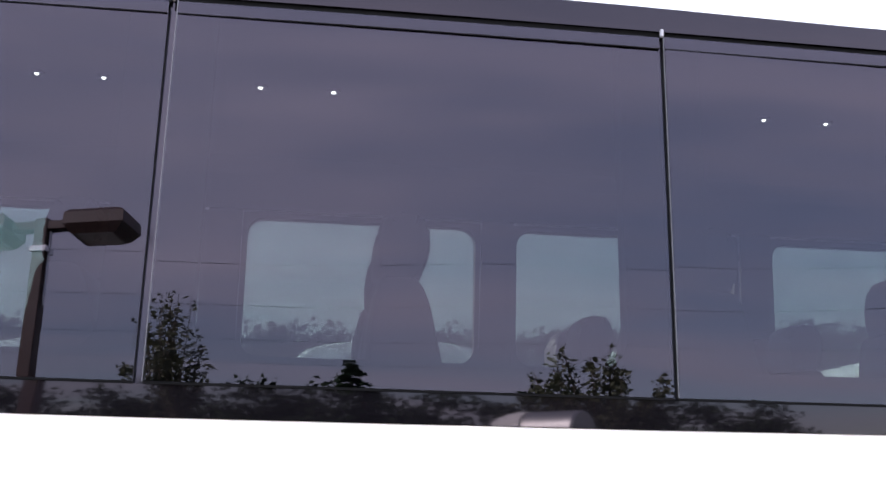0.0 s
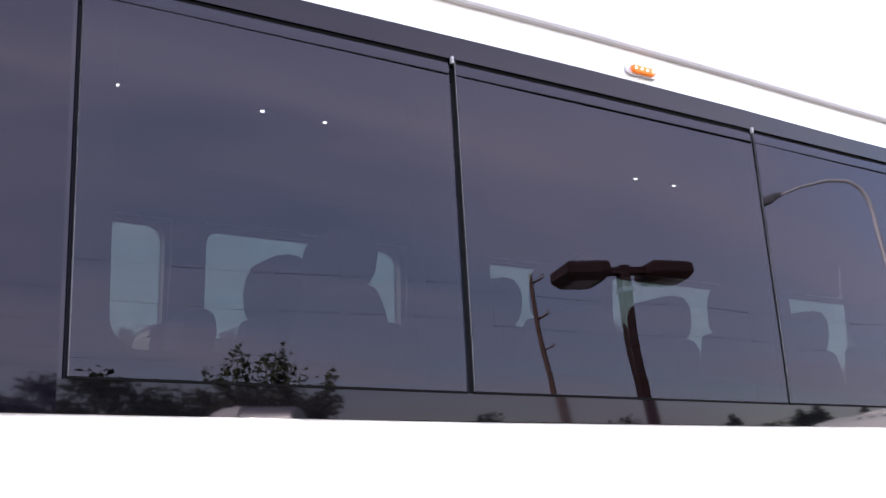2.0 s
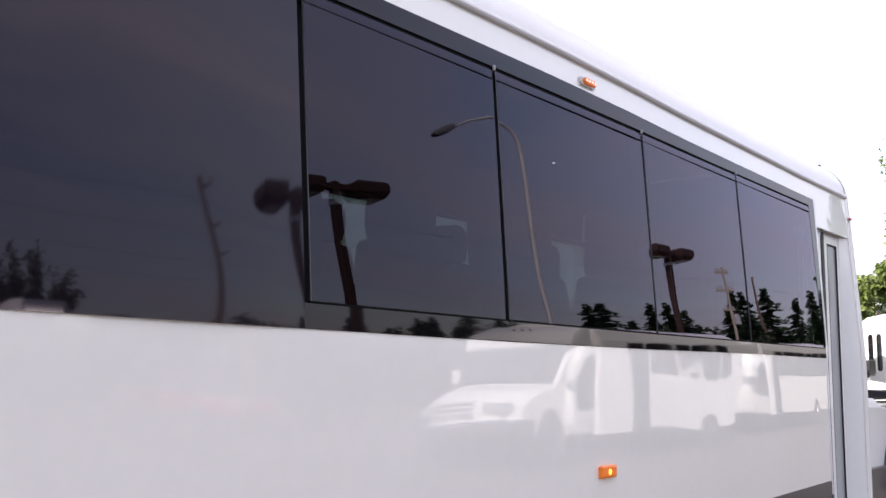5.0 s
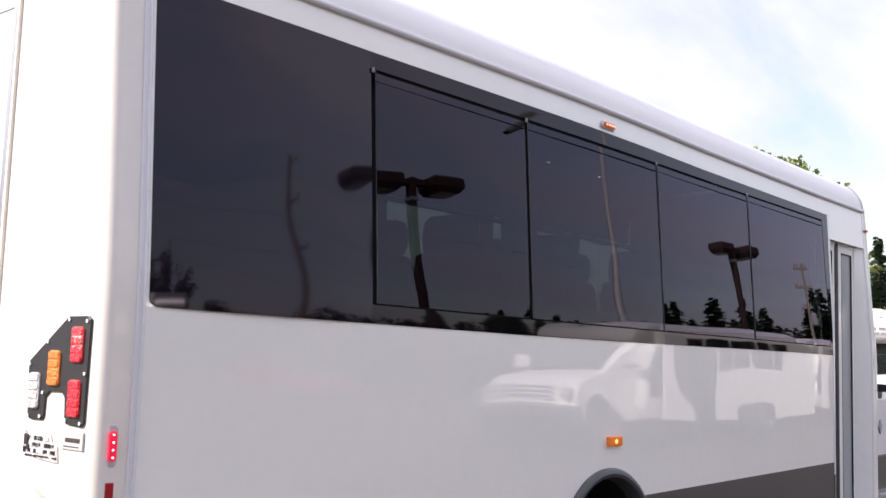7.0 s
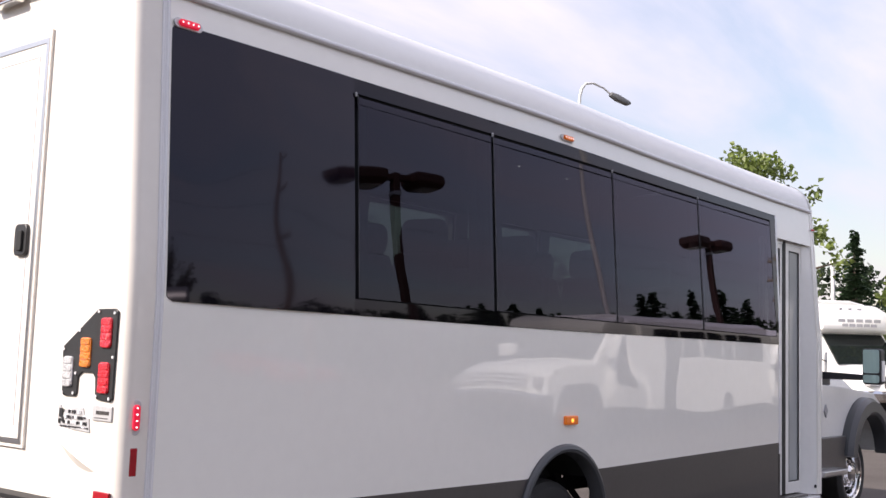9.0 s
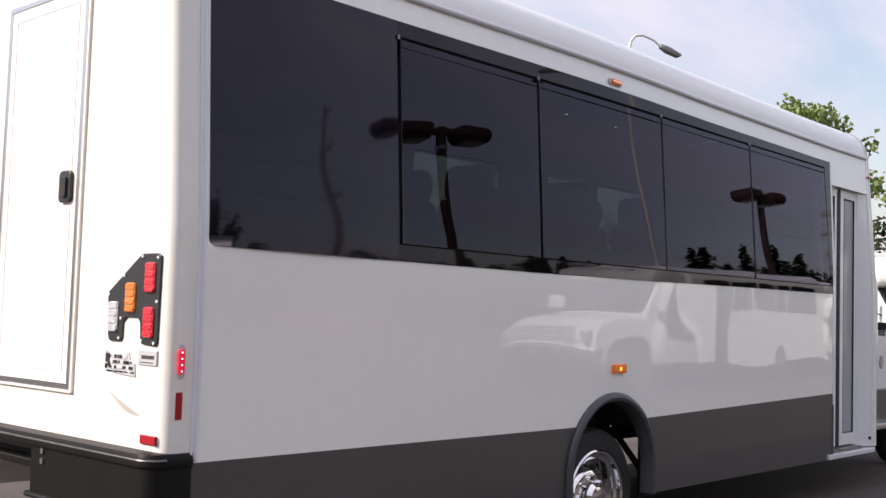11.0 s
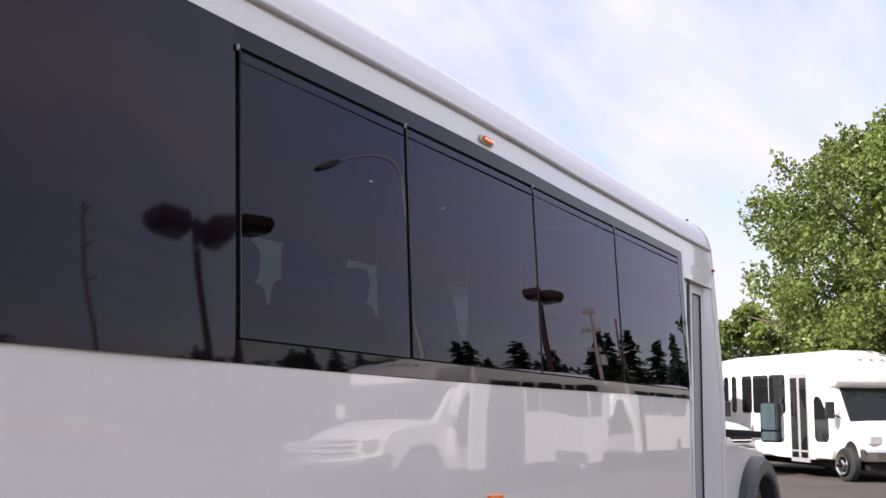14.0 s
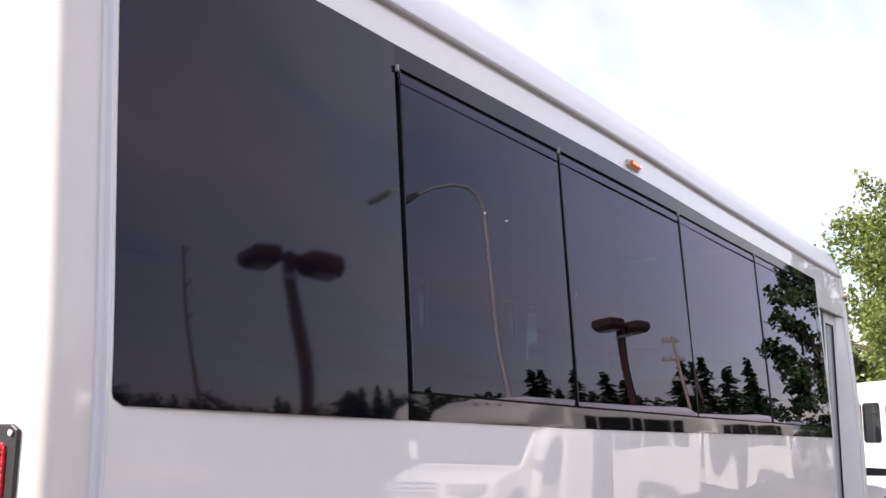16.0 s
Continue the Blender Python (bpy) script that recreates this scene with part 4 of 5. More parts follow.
mir = part("door_mirror", prism(rounded(-0.250, -0.075, 1.180, 1.500, 0.03), "x", 5.66, 5.78, 0.015), PLASTIC, bus, "black truck door mirror")
part("mirror_glass", prism(rounded(-0.237, -0.087, 1.280, 1.490, 0.02), "x", 5.652, 5.662), MIRROR, mir, "flat mirror glass")
part("mirror_glass", prism(rounded(-0.237, -0.087, 1.195, 1.265, 0.02), "x", 5.650, 5.662), MIRROR, mir, "small wide mirror glass")
part("mirror_arm", prism([(-0.08, 1.265), (-0.08, 1.215), (0.34, 1.215), (0.34, 1.29)], "x", 5.69, 5.76, 0.01), PLASTIC, mir, "black mirror arm")
part("mirror_turn_lamp", box((5.68, -0.258, 1.21), (5.76, -0.244, 1.39), 0.004), TRIM, mir, "pale mirror edge")


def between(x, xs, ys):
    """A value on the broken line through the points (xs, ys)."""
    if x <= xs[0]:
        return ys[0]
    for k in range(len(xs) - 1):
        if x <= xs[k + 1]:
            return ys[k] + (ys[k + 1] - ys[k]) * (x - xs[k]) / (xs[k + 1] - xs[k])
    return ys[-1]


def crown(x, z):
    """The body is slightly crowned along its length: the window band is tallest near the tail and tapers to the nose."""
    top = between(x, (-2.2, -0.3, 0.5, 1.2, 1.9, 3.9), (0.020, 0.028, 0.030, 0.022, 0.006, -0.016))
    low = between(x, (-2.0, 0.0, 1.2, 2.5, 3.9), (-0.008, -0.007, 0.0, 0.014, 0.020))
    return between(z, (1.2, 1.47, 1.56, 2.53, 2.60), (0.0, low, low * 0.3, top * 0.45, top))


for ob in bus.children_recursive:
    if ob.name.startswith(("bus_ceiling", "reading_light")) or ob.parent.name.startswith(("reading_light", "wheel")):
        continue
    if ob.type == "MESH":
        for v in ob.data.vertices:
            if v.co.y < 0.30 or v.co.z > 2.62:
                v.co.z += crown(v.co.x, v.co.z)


# ---- seats inside ----
def passenger_seat(m):
    s = thing("passenger_seat", m, "dark grey high-backed bus seat with a rounded headrest", "seat", "seats in the bus")
    part("seat_cushion", box((0.02, -0.21, 0.40), (0.54, 0.21, 0.52), 0.05, 3), SEAT, s, "", True)
    back = [(0.02, 0.40), (-0.10, 0.52), (-0.14, 0.80), (-0.135, 1.02), (-0.115, 1.165), (-0.005, 1.165), (0.025, 1.10), (0.06, 0.95), (0.10, 0.75), (0.17, 0.50), (0.15, 0.42)]
    part("backrest", prism(back, "y", -0.175, 0.175, 0.03), SEAT, s, "", True)
    head = [(-0.118, 1.150), (-0.125, 1.25), (-0.115, 1.32), (-0.080, 1.352), (-0.020, 1.355), (0.018, 1.33), (0.032, 1.27), (0.020, 1.20), (-0.012, 1.150)]
    part("headrest", prism(head, "y", -0.135, 0.135, 0.04), SEAT, s, "", True)
    for x in (0.08, 0.42):
        part("leg", box((x, -0.16, 0.0), (x + 0.04, 0.16, 0.41), 0.006), PLASTIC, s)
    part("armrest", tube([(0.08, -0.23, 0.66), (0.36, -0.23, 0.68)], 0.022, 8), PLASTIC, s, "", True)
    return s


first = None
for k, x in enumerate((-1.92, -1.055, -0.19, 0.675, 1.54, 2.405)):
    for y in (0.34, 0.80, 1.64, 2.07):
        m = RAKE @ pose(x, y, 0.70 - 0.05 * (y > 1.2))
        if first is None:
            first = passenger_seat(m)
        else:
            copy_thing(first, m)


# ---- ground ----
def sheet_ground(name, x0, x1, y0, y1, z, mat, n=40, amp=0.0):
    verts, faces = [], []
    for i in range(n + 1):
        for j in range(n + 1):
            x, y = x0 + (x1 - x0) * i / n, y0 + (y1 - y0) * j / n
            verts.append((x, y, z + amp * noise.noise((x * 0.05, y * 0.05, 0))))
    for i in range(n):
        for j in range(n):
            a = i * (n + 1) + j
            faces.append((a, a + n + 1, a + n + 2, a + 1))
    me = bpy.data.meshes.new(name)
    me.from_pydata(verts, [], faces)
    me.materials.append(mat)
    return new(name, me)


tagged(sheet_ground("ground", -900, 900, -900, 900, 0.0, ASPHALT, 60), "grey-brown asphalt parking lot with fine stones", "ground", kind="structure")
tagged(sheet_ground("lawn", 33, 90, -34, -5, 0.05, GRASS, 20, 0.03), "mown green grass beyond the lot", "grass", kind="structure")
line = thing("parking_line", pose(0, 0, 0), "worn pale painted parking lines on asphalt", "parking line", kind="structure")
LINE_PAINT = material("worn road paint", (0.45, 0.44, 0.40), 0.8, vary=0.4, scale=3, fine=50)
for k in range(5):
    part("painted_line", box((14.0 + 3.2 * k, -17.0, 0.004), (14.1 + 3.2 * k, -8.0, 0.008)), LINE_PAINT, line)


# ---- other parked shuttle buses: nose along +x, door side to -y ----
def parked_bus(m, label, group="parked buses", sign=False, rear=-5.2, axle=-3.75, door_x=-0.56, pale_mirrors=False, panes=None, grille_mat=PLASTIC, door_mat=GREY):
    b = thing("parked_bus", m, label, "bus", group)
    L0, L1, Wb, top = rear, 0.0, 2.36, 2.95
    h = Wb / 2

    def section(x, inset):
        pts = [(-h + inset, 0.42), (-h + inset, 2.45), (-h + 0.06 + inset, 2.72 - inset), (-h + 0.25 + inset, 2.86 - inset), (-0.5, top - inset), (0.5, top - inset), (h - 0.25 - inset, 2.86 - inset), (h - 0.06 - inset, 2.72 - inset), (h - inset, 2.45), (h - inset, 0.42)]
        return [(x, y, z) for y, z in pts]
    part("body", loft([section(L0 - 0.08, 0.14), section(L0, 0.02), section(L0 + 0.06, 0.0), section(L1 - 0.06, 0.0), section(L1, 0.03)], True, True, True), WHITE_PLAIN, b, "white fibreglass body", False)
    part("roof_cap", prism([(-0.1, 2.0), (-0.1, 2.85), (0.35, 2.80), (0.80, 2.60), (0.98, 2.36), (1.0, 2.18), (0.85, 2.10), (0.5, 2.06)], "y", -h + 0.12, h - 0.12, 0.08), WHITE_PLAIN, b, "rounded white front cap over the cab", True)
    for y in (-0.28, 0.0, 0.28):
        part("marker_lamp", box((0.57, y - 0.045, 2.70), (0.66, y + 0.045, 2.728), 0.01), GREY, b)
    for k in range(5 if sign else 0):
        w = part("bar", box((1.0, -0.62 + 0.26 * k, 2.36), (1.004, -0.42 + 0.26 * k, 2.44)), SIGN_GREY, b, "plain grey bar in place of lettering")
        part("bar", box((0.995, -0.5 + 0.21 * k, 2.25), (1.010, -0.34 + 0.21 * k, 2.32)), SIGN_GREY, b)
    # cab
    rows = []
    for y in (-0.98, -0.95, -0.88, -0.75, -0.5, 0.0, 0.5, 0.75, 0.88, 0.95, 0.98):
        f = (abs(y) / 0.98) ** 4
        rows.append([(x - 0.34 * f * max(0.0, (x - 1.2) / 1.46), y, z - 0.07 * f * (z > 1.0)) for x, z in ((-0.3, 0.45), (-0.3, 2.12), (0.62, 2.12), (1.38, 1.30), (2.0, 1.24), (2.40, 1.15), (2.56, 1.04), (2.64, 0.88), (2.66, 0.55), (2.3, 0.45))])
    part("cab", loft(rows, True, True, True), WHITE_PLAIN, b, "white van cab and bonnet", True)
    part("windscreen", flat([(0.70, -0.86, 2.06), (0.70, 0.86, 2.06), (1.37, 0.90, 1.335), (1.37, -0.90, 1.335), (0.67, -0.86, 2.04), (0.67, 0.86, 2.04), (1.34, 0.90, 1.31), (1.34, -0.90, 1.31)], [[0, 1, 2, 3], [4, 5, 6, 7], [0, 1, 5, 4], [1, 2, 6, 5], [2, 3, 7, 6], [3, 0, 4, 7]]), SCREEN, b, "dark windscreen")
    for s in (-1, 1):
        part("cab_window", prism([(0.05, 0.92), (0.13, 0.83), (0.54, 0.83), (0.62, 0.92), (0.62, 1.38), (0.34, 1.80), (0.24, 1.86), (0.12, 1.86), (0.05, 1.78)], "y", s * (h - 0.03) - 0.012, s * (h - 0.03) + 0.012), DARK_GLASS, b, "dark cab window")
        mm = part("mirror", box((0.95, s * 1.26 - 0.11, 1.36), (1.07, s * 1.26 + 0.11, 1.74), 0.03), WHITE_PLAIN if pale_mirrors else PLASTIC, b, "pale door mirror" if pale_mirrors else "black door mirror")
        part("mirror_arm", tube([(1.0, s * 0.92, 1.36), (1.0, s * 1.20, 1.46)], 0.018, 6), PLASTIC, mm)
        part("headlamp", prism(rounded(s * 0.78 - 0.15, s * 0.78 + 0.15, 0.82, 1.00, 0.04), "x", 2.36, 2.575, 0.02), CLEAR, b, "clear headlamp")
    grille = part("grille", box((2.58, -0.55, 0.78), (2.675, 0.55, 1.06), 0.02), grille_mat, b, "grille with chrome bars")
    for k in range(3):
        part("grille_bar", box((2.665, -0.53, 0.82 + 0.085 * k), (2.69, 0.53, 0.85 + 0.085 * k), 0.006), CHROME, grille)
    rows = [[(x - 0.30 * (abs(y) / 0.99) ** 4, y, z) for x, z in ((2.40, 0.48), (2.40, 0.72), (2.70, 0.72), (2.78, 0.66), (2.78, 0.52), (2.70, 0.46))] for y in (-0.99, -0.94, -0.8, -0.5, 0.0, 0.5, 0.8, 0.94, 0.99)]
    part("front_bumper", loft(rows, True, True, True), CHROME, b, "chrome front bumper", True)
    # side windows, door, skirt
    for s in (-1, 1):
        xs = panes or [(door_x - 1.26 - 0.86 * k, 0.76) for k in range(4)]
        for x, wide in xs if s < 0 else [(rear + 0.5 + 0.82 * k, 0.76) for k in range(5)]:
            w = part("side_window", prism(rounded(x, x + wide, 1.46, 2.40, min(0.09, wide * 0.4)), "y", s * h - 0.012, s * h + 0.012), DARK_GLASS, b, "dark side window")
            part("window_bar", box((x + 0.02, s * h - 0.016, 2.13), (x + wide - 0.02, s * h + 0.016, 2.15)), RUBBER, w)
    door = part("entry_door", prism([(door_x - 0.40, 0.34), (door_x + 0.40, 0.34), (door_x + 0.40, 2.40), (door_x - 0.40, 2.40)], "y", -h - 0.008, -h + 0.02), door_mat, b, "glazed two-leaf entrance door")
    for x0 in (door_x - 0.34, door_x + 0.06):
        part("pane", box((x0, -h - 0.016, 0.62), (x0 + 0.28, -h - 0.006, 2.30)), DARK_GLASS, door)
        part("pane", box((x0, -h - 0.016, 0.44), (x0 + 0.28, -h - 0.006, 0.57)), DARK_GLASS, door)
    part("cowl", prism([(-0.1, 0.44), (-0.1, 2.12), (0.42, 2.12), (0.78, 1.42), (0.84, 0.66), (0.70, 0.44)], "y", -h + 0.03, h - 0.03, 0.06), WHITE_PLAIN, b, "white side cowl between body and cab", True)
    for u0, v0 in ((door_x - 0.24, 2.52), (door_x + 0.06, 2.53)):
        part("door_lamp", box((u0, -h + 0.02, v0), (u0 + 0.16, -h + 0.065, v0 + 0.03), 0.008), GREY, b, "small lamp over the door")
    for x, s in ((axle, -1), (1.55, -1), (axle, 1), (1.55, 1)):
        yy = s * (h - 0.02) if x < 0 else s * 0.985
        arch = [(x + 0.47 * math.cos(radians(a)), 0.42 + 0.46 * math.sin(radians(a))) for a in range(0, 181, 15)]
        part("wheel_arch", prism(arch, "y", yy - 0.015, yy + 0.015), UNDER, b, "dark wheel arch")
        wh = thing("wheel", Matrix.Translation((x, yy, 0.37)), "", "")
        wh.parent = b
        o = -0.22 if s < 0 else 0.02
        part("tyre", lathe([(0.2, o + 0.02), (0.25, o), (0.345, o + 0.01), (0.37, o + 0.04), (0.37, o + 0.17), (0.345, o + 0.19), (0.2, o + 0.20)], "y", (0, -s * 0.03 - (0.0), 0), 28), TYRE, wh, "", True)
        part("rim", lathe([(0.0, -0.01), (0.07, -0.015), (0.08, 0.012), (0.16, 0.022), (0.21, 0.006), (0.225, -0.004), (0.225, 0.03)] if s < 0 else [(0.0, 0.01), (0.225, -0.01)], "y", (0, -0.255 if s < 0 else 0.22, 0), 24), CHROME, wh, "", True)
    part("underbody", box((L0 + 0.3, -0.85, 0.25), (2.3, 0.85, 0.5)), UNDER, b, "dark underside")
    part("rear_bumper", box((L0 - 0.22, -1.1, 0.42), (L0 - 0.05, 1.1, 0.60), 0.03), PLASTIC, b)
    return b


def shorten_nose(b, start, share):
    """A van cab with a shorter bonnet: everything in front of start moves back."""
    for ob in b.children:
        if ob.type == "EMPTY":
            if ob.location.x > start:
                ob.location.x = start + (ob.location.x - start) * share
            continue
        for o in [ob] + list(ob.children):
            for v in o.data.vertices:
                if v.co.x > start:
                    v.co.x = start + (v.co.x - start) * share


first_bus = parked_bus(pose(23.2, 1.80, 0, 0, 0, 222), "white parked shuttle bus with dark windows under a tree", rear=-4.85, axle=-3.3, panes=[(-1.92, 0.76), (-2.72, 0.76), (-3.30, 0.50), (-3.86, 0.24), (-4.30, 0.24)])
shorten_nose(first_bus, 0.62, 0.62)
mirrored = parked_bus(pose(13.07, -7.66, 0, 0, 0, 183), "white parked shuttle bus with pale mirrors and a dark door", rear=-5.7, axle=-3.35, door_x=-1.02, pale_mirrors=True, grille_mat=TRIM, door_mat=RUBBER)
copy_thing(mirrored, pose(22.6, -8.4, 0, 0, 0, 184))
copy_thing(first_bus, pose(36.0, -9.0, 0, 0, 0, 196))
parked_bus(pose(23.2, 6.55, 0, 0, 0, 236), "white parked shuttle bus with grey bars on its front cap", sign=True)
for x, y, rz in ((-5.1, 13.9, 90), (-1.95, 13.9, 90), (1.3, 13.9, 90), (4.5, 13.9, 90), (7.7, 13.9, 90), (10.9, 13.9, 90), (4.2, -16.5, 95), (-6.5, -17.5, 88)):
    tagged(copy_thing(first_bus, pose(x, y, 0, 0, 0, rz) @ Matrix.Scale(1.03 if y > 0 else 1.0, 4)), "white parked shuttle bus in the next row")


def parked_car(m, mat, label):
    c = thing("parked_car", m, label, "car", "parked cars")
    part("body", prism([(-2.2, 0.35), (-2.25, 0.85), (-1.9, 0.98), (0.9, 0.96), (1.95, 0.82), (2.2, 0.65), (2.2, 0.35)], "y", -0.88, 0.88, 0.07), mat, c, "", True)
    part("cabin", prism([(-1.9, 0.95), (-1.4, 1.48), (0.1, 1.50), (0.95, 0.96)], "y", -0.76, 0.76, 0.06), DARK_GLASS, c, "dark car windows", True)
    part("roof", prism([(-1.4, 1.47), (-1.3, 1.52), (0.0, 1.53), (0.12, 1.48)], "y", -0.70, 0.70, 0.015), mat, c, "", True)
    for s in (-1, 1):
        part("headlamp", box((2.05, s * 0.68 - 0.15, 0.62), (2.21, s * 0.68 + 0.15, 0.76), 0.03), CLEAR, c)
        for x in (-1.35, 1.35):
            part("wheel", lathe([(0.0, -0.02), (0.18, -0.02), (0.22, 0.0), (0.32, 0.02), (0.32, 0.18), (0.0, 0.18)], "y", (x, -0.90 if s < 0 else 0.73, 0.32), 20), TYRE, c, "", True)
    return c


parked_car(pose(30.0, -11.4, 0, 0, 0, 186), SKIRT, "dark grey parked car beside the buses")
parked_car(pose(17.5, -22.0, 0, 0, 0, 100), RED_PAINT, "red parked car across the lot")


# made-up stand-in for an unidentified white dome and glint, turned to catch the sun
tank = thing("storage_tank", pose(2.12, -7.9, 0, 0, 0, 40) @ Matrix.Diagonal((0.88, 1, 1.125, 1)), "made-up silver cylinder with a white rounded end on a dark stand", "tank")
part("tank_body", lathe([(0.0, 0.50), (0.28, 0.50), (0.30, 0.53), (0.30, 1.13), (0.28, 1.16), (0.0, 1.17)], "x", (0, 0, 2.09), 28), DULL_METAL, tank, "polished silver cylinder", True)
part("tank_end", lathe([(0.0, 0.0), (0.14, 0.05), (0.23, 0.14), (0.29, 0.28), (0.31, 0.42), (0.31, 0.50)], "x", (0, 0, 2.09), 28), WHITE_PLAIN, tank, "white rounded end", True)
for x in (0.40, 1.02):
    part("saddle", box((x - 0.05, -0.26, 1.76), (x + 0.05, 0.26, 1.86), 0.01), UNDER, tank)
    for y in (-0.22, 0.22):
        part("leg", tube([(x, y * 1.1, 0.0), (x, y, 1.78)], 0.03, 8), UNDER, tank)


# ---- lamps, poles and wires ----
def lot_lamp(m, high):
    p = thing("lot_lamp", m, "dark brown parking lot lamp with two box heads", "lamp post", "parking lot lamps")
    part("base", lathe([(0.15, 0.0), (0.15, 0.05), (0.11, 0.08), (0.11, 0.58), (0.0, 0.60)], "z", (0, 0, 0), 16), BROWN, p, "brown lamp base cover")
    part("pole", prism([(-0.07, -0.07), (0.07, -0.07), (0.07, 0.07), (-0.07, 0.07)], "z", 0.55, high + 0.10, 0.01), BROWN, p)
    part("bracket", box((-0.09, -0.09, high - 0.28), (0.09, 0.09, high - 0.22)), STEEL, p)
    part("conduit", tube([(0.085, 0, high - 0.9), (0.085, 0, high + 0.06)], 0.014, 6), STEEL, p)
    part("cross_arm", box((-0.34, -0.06, high - 0.03), (0.34, 0.06, high + 0.07), 0.01), BROWN, p)
    for s in (-1, 1):
        rows = [[(s * u, v, high + z) for u, v in ((a, -w), (b, -w), (b, w), (a, w))] for z, a, b, w in ((-0.15, 0.40, 0.88, 0.19), (-0.05, 0.32, 0.97, 0.24), (0.08, 0.32, 0.96, 0.235), (0.12, 0.36, 0.90, 0.20))]
        hd = part("lamp_head", loft(rows, True, True, True), BROWN, p, "dark brown box lamp head")
        part("lens", box((min(s * 0.46, s * 0.84), -0.18, high - 0.162), (max(s * 0.46, s * 0.84), 0.18, high - 0.150), 0.004), LENS, hd, "pale flat lamp lens")
    return p


lamp1 = lot_lamp(pose(8.7, -8.3, 0, 0, 0, 11), 5.45)
copy_thing(lamp1, pose(19.15, -7.5, 0, 0, 0, 0) @ Matrix.Diagonal((0.93, 0.93, 0.950, 1)))
copy_thing(lamp1, pose(-2.3, -8.2, 0, 0, 0, 14) @ Matrix.Diagonal((1, 1, 0.94, 1)))


def street_lamp(m, high, reach, label):
    p = thing("street_lamp", m, label, "street lamp")
    pts = [(0, 0, 0), (0, 0, high * 0.35), (0, 0, high - 0.75), (-reach * 0.02, 0, high - 0.42), (-reach * 0.08, 0, high - 0.17), (-reach * 0.20, 0, high - 0.01), (-reach * 0.42, 0, high + 0.02), (-reach * 0.72, 0, high - 0.10), (-reach, 0, high - 0.32)]
    part("pole", tube(pts, [0.085, 0.075, 0.05, 0.047, 0.043, 0.04, 0.035, 0.03, 0.027], 10), GALV, p, "bent galvanised pole", True)
    part("lamp_head", prism([(u - reach, v + high) for u, v in ((0.1, -0.21), (-0.15, -0.27), (-0.52, -0.45), (-0.58, -0.53), (-0.46, -0.57), (-0.1, -0.45), (0.1, -0.32))], "y", -0.12, 0.12, 0.04), LAMP_GREY, p, "dark grey cobra lamp head", True)
    part("base_plate", lathe([(0.2, 0.0), (0.2, 0.05), (0.12, 0.08), (0.12, 0.3), (0, 0.3)], "z", (0, 0, 0), 12), GALV, p)
    return p


street_lamp(pose(17.75, -10.0, 0, 0, 0, 24), 8.75, 2.0, "bent steel street lamp beside the lot")
post = thing("white_post", pose(38.6, 12.2, 0), "slim white post with a round top", "post")
part("shaft", tube([(0, 0, 0), (0, 0, 2.2), (0, 0, 5.1)], [0.12, 0.09, 0.08], 10), TRIM, post, "", True)
part("finial", lathe([(0.0, 5.06), (0.11, 5.08), (0.15, 5.18), (0.11, 5.28), (0.0, 5.32)], "z", (0, 0, 0), 12), TRIM, post, "", True)
street_lamp(pose(30.05, 18.87, 0, 0, 0, 146) @ Matrix.Scale(1.3, 4), 9.12, 1.1, "bent steel street lamp behind the bus")


def utility_pole(m, high=8.7):
    p = thing("utility_pole", m, "weathered wooden utility pole with short arms", "utility pole", "utility poles")
    part("shaft", tube([(0, 0, 0), (0.02, 0, high * 0.5), (0.0, 0.02, high)], [0.09, 0.075, 0.05], 12), WOOD, p, "", True)
    for z in (high - 0.25, high - 1.15, high - 2.1):
        arm = part("arm", tube([(0, 0, z), (0.42, -0.05, z + 0.22)], 0.03, 6), WOOD, p)
        part("insulator", lathe([(0.0, -0.02), (0.05, 0.0), (0.03, 0.05), (0.05, 0.08), (0.0, 0.12)], "z", (0.42, -0.05, z + 0.22), 10), GREY, arm)
    return p


def cross_arm_pole(m, high):
    p = thing("utility_pole", m, "wooden utility pole with three crossarms, sunlight in its colour", "utility pole")
    part("shaft", tube([(0, 0, 0), (0, 0.02, high * 0.5), (0.02, 0, high)], [0.13, 0.10, 0.07], 10), SUNLIT_WOOD, p, "", True)
    for z, w in ((high - 0.25, 0.42), (high - 1.2, 0.55), (high - 2.3, 0.38)):
        arm = part("cross_arm", box((-w, -0.16, z - 0.06), (w, -0.05, z + 0.06), 0.01), SUNLIT_WOOD, p)
        for u in (-w + 0.1, -w * 0.4, w * 0.4, w - 0.1):
            part("insulator", lathe([(0.05, z + 0.05), (0.07, z + 0.1), (0.04, z + 0.14), (0.06, z + 0.2), (0.0, z + 0.24)], "z", (u, -0.105, 0), 8), GREY, arm)
    part("transformer", lathe([(0.0, high - 3.4), (0.2, high - 3.38), (0.22, high - 3.3), (0.22, high - 2.7), (0.1, high - 2.6), (0.0, high - 2.6)], "z", (0.3, 0.0, 0), 12), GREY, p, "grey transformer can")
    return p


cross_arm_pole(pose(48.0, -17.1, 0, 0, 0, 40), 8.9)
POLE_Y = -17.0
up = utility_pole(pose(14.25, POLE_Y, 0))
for x in (-24.0, 52.0):
    copy_thing(up, pose(x, POLE_Y, 0))
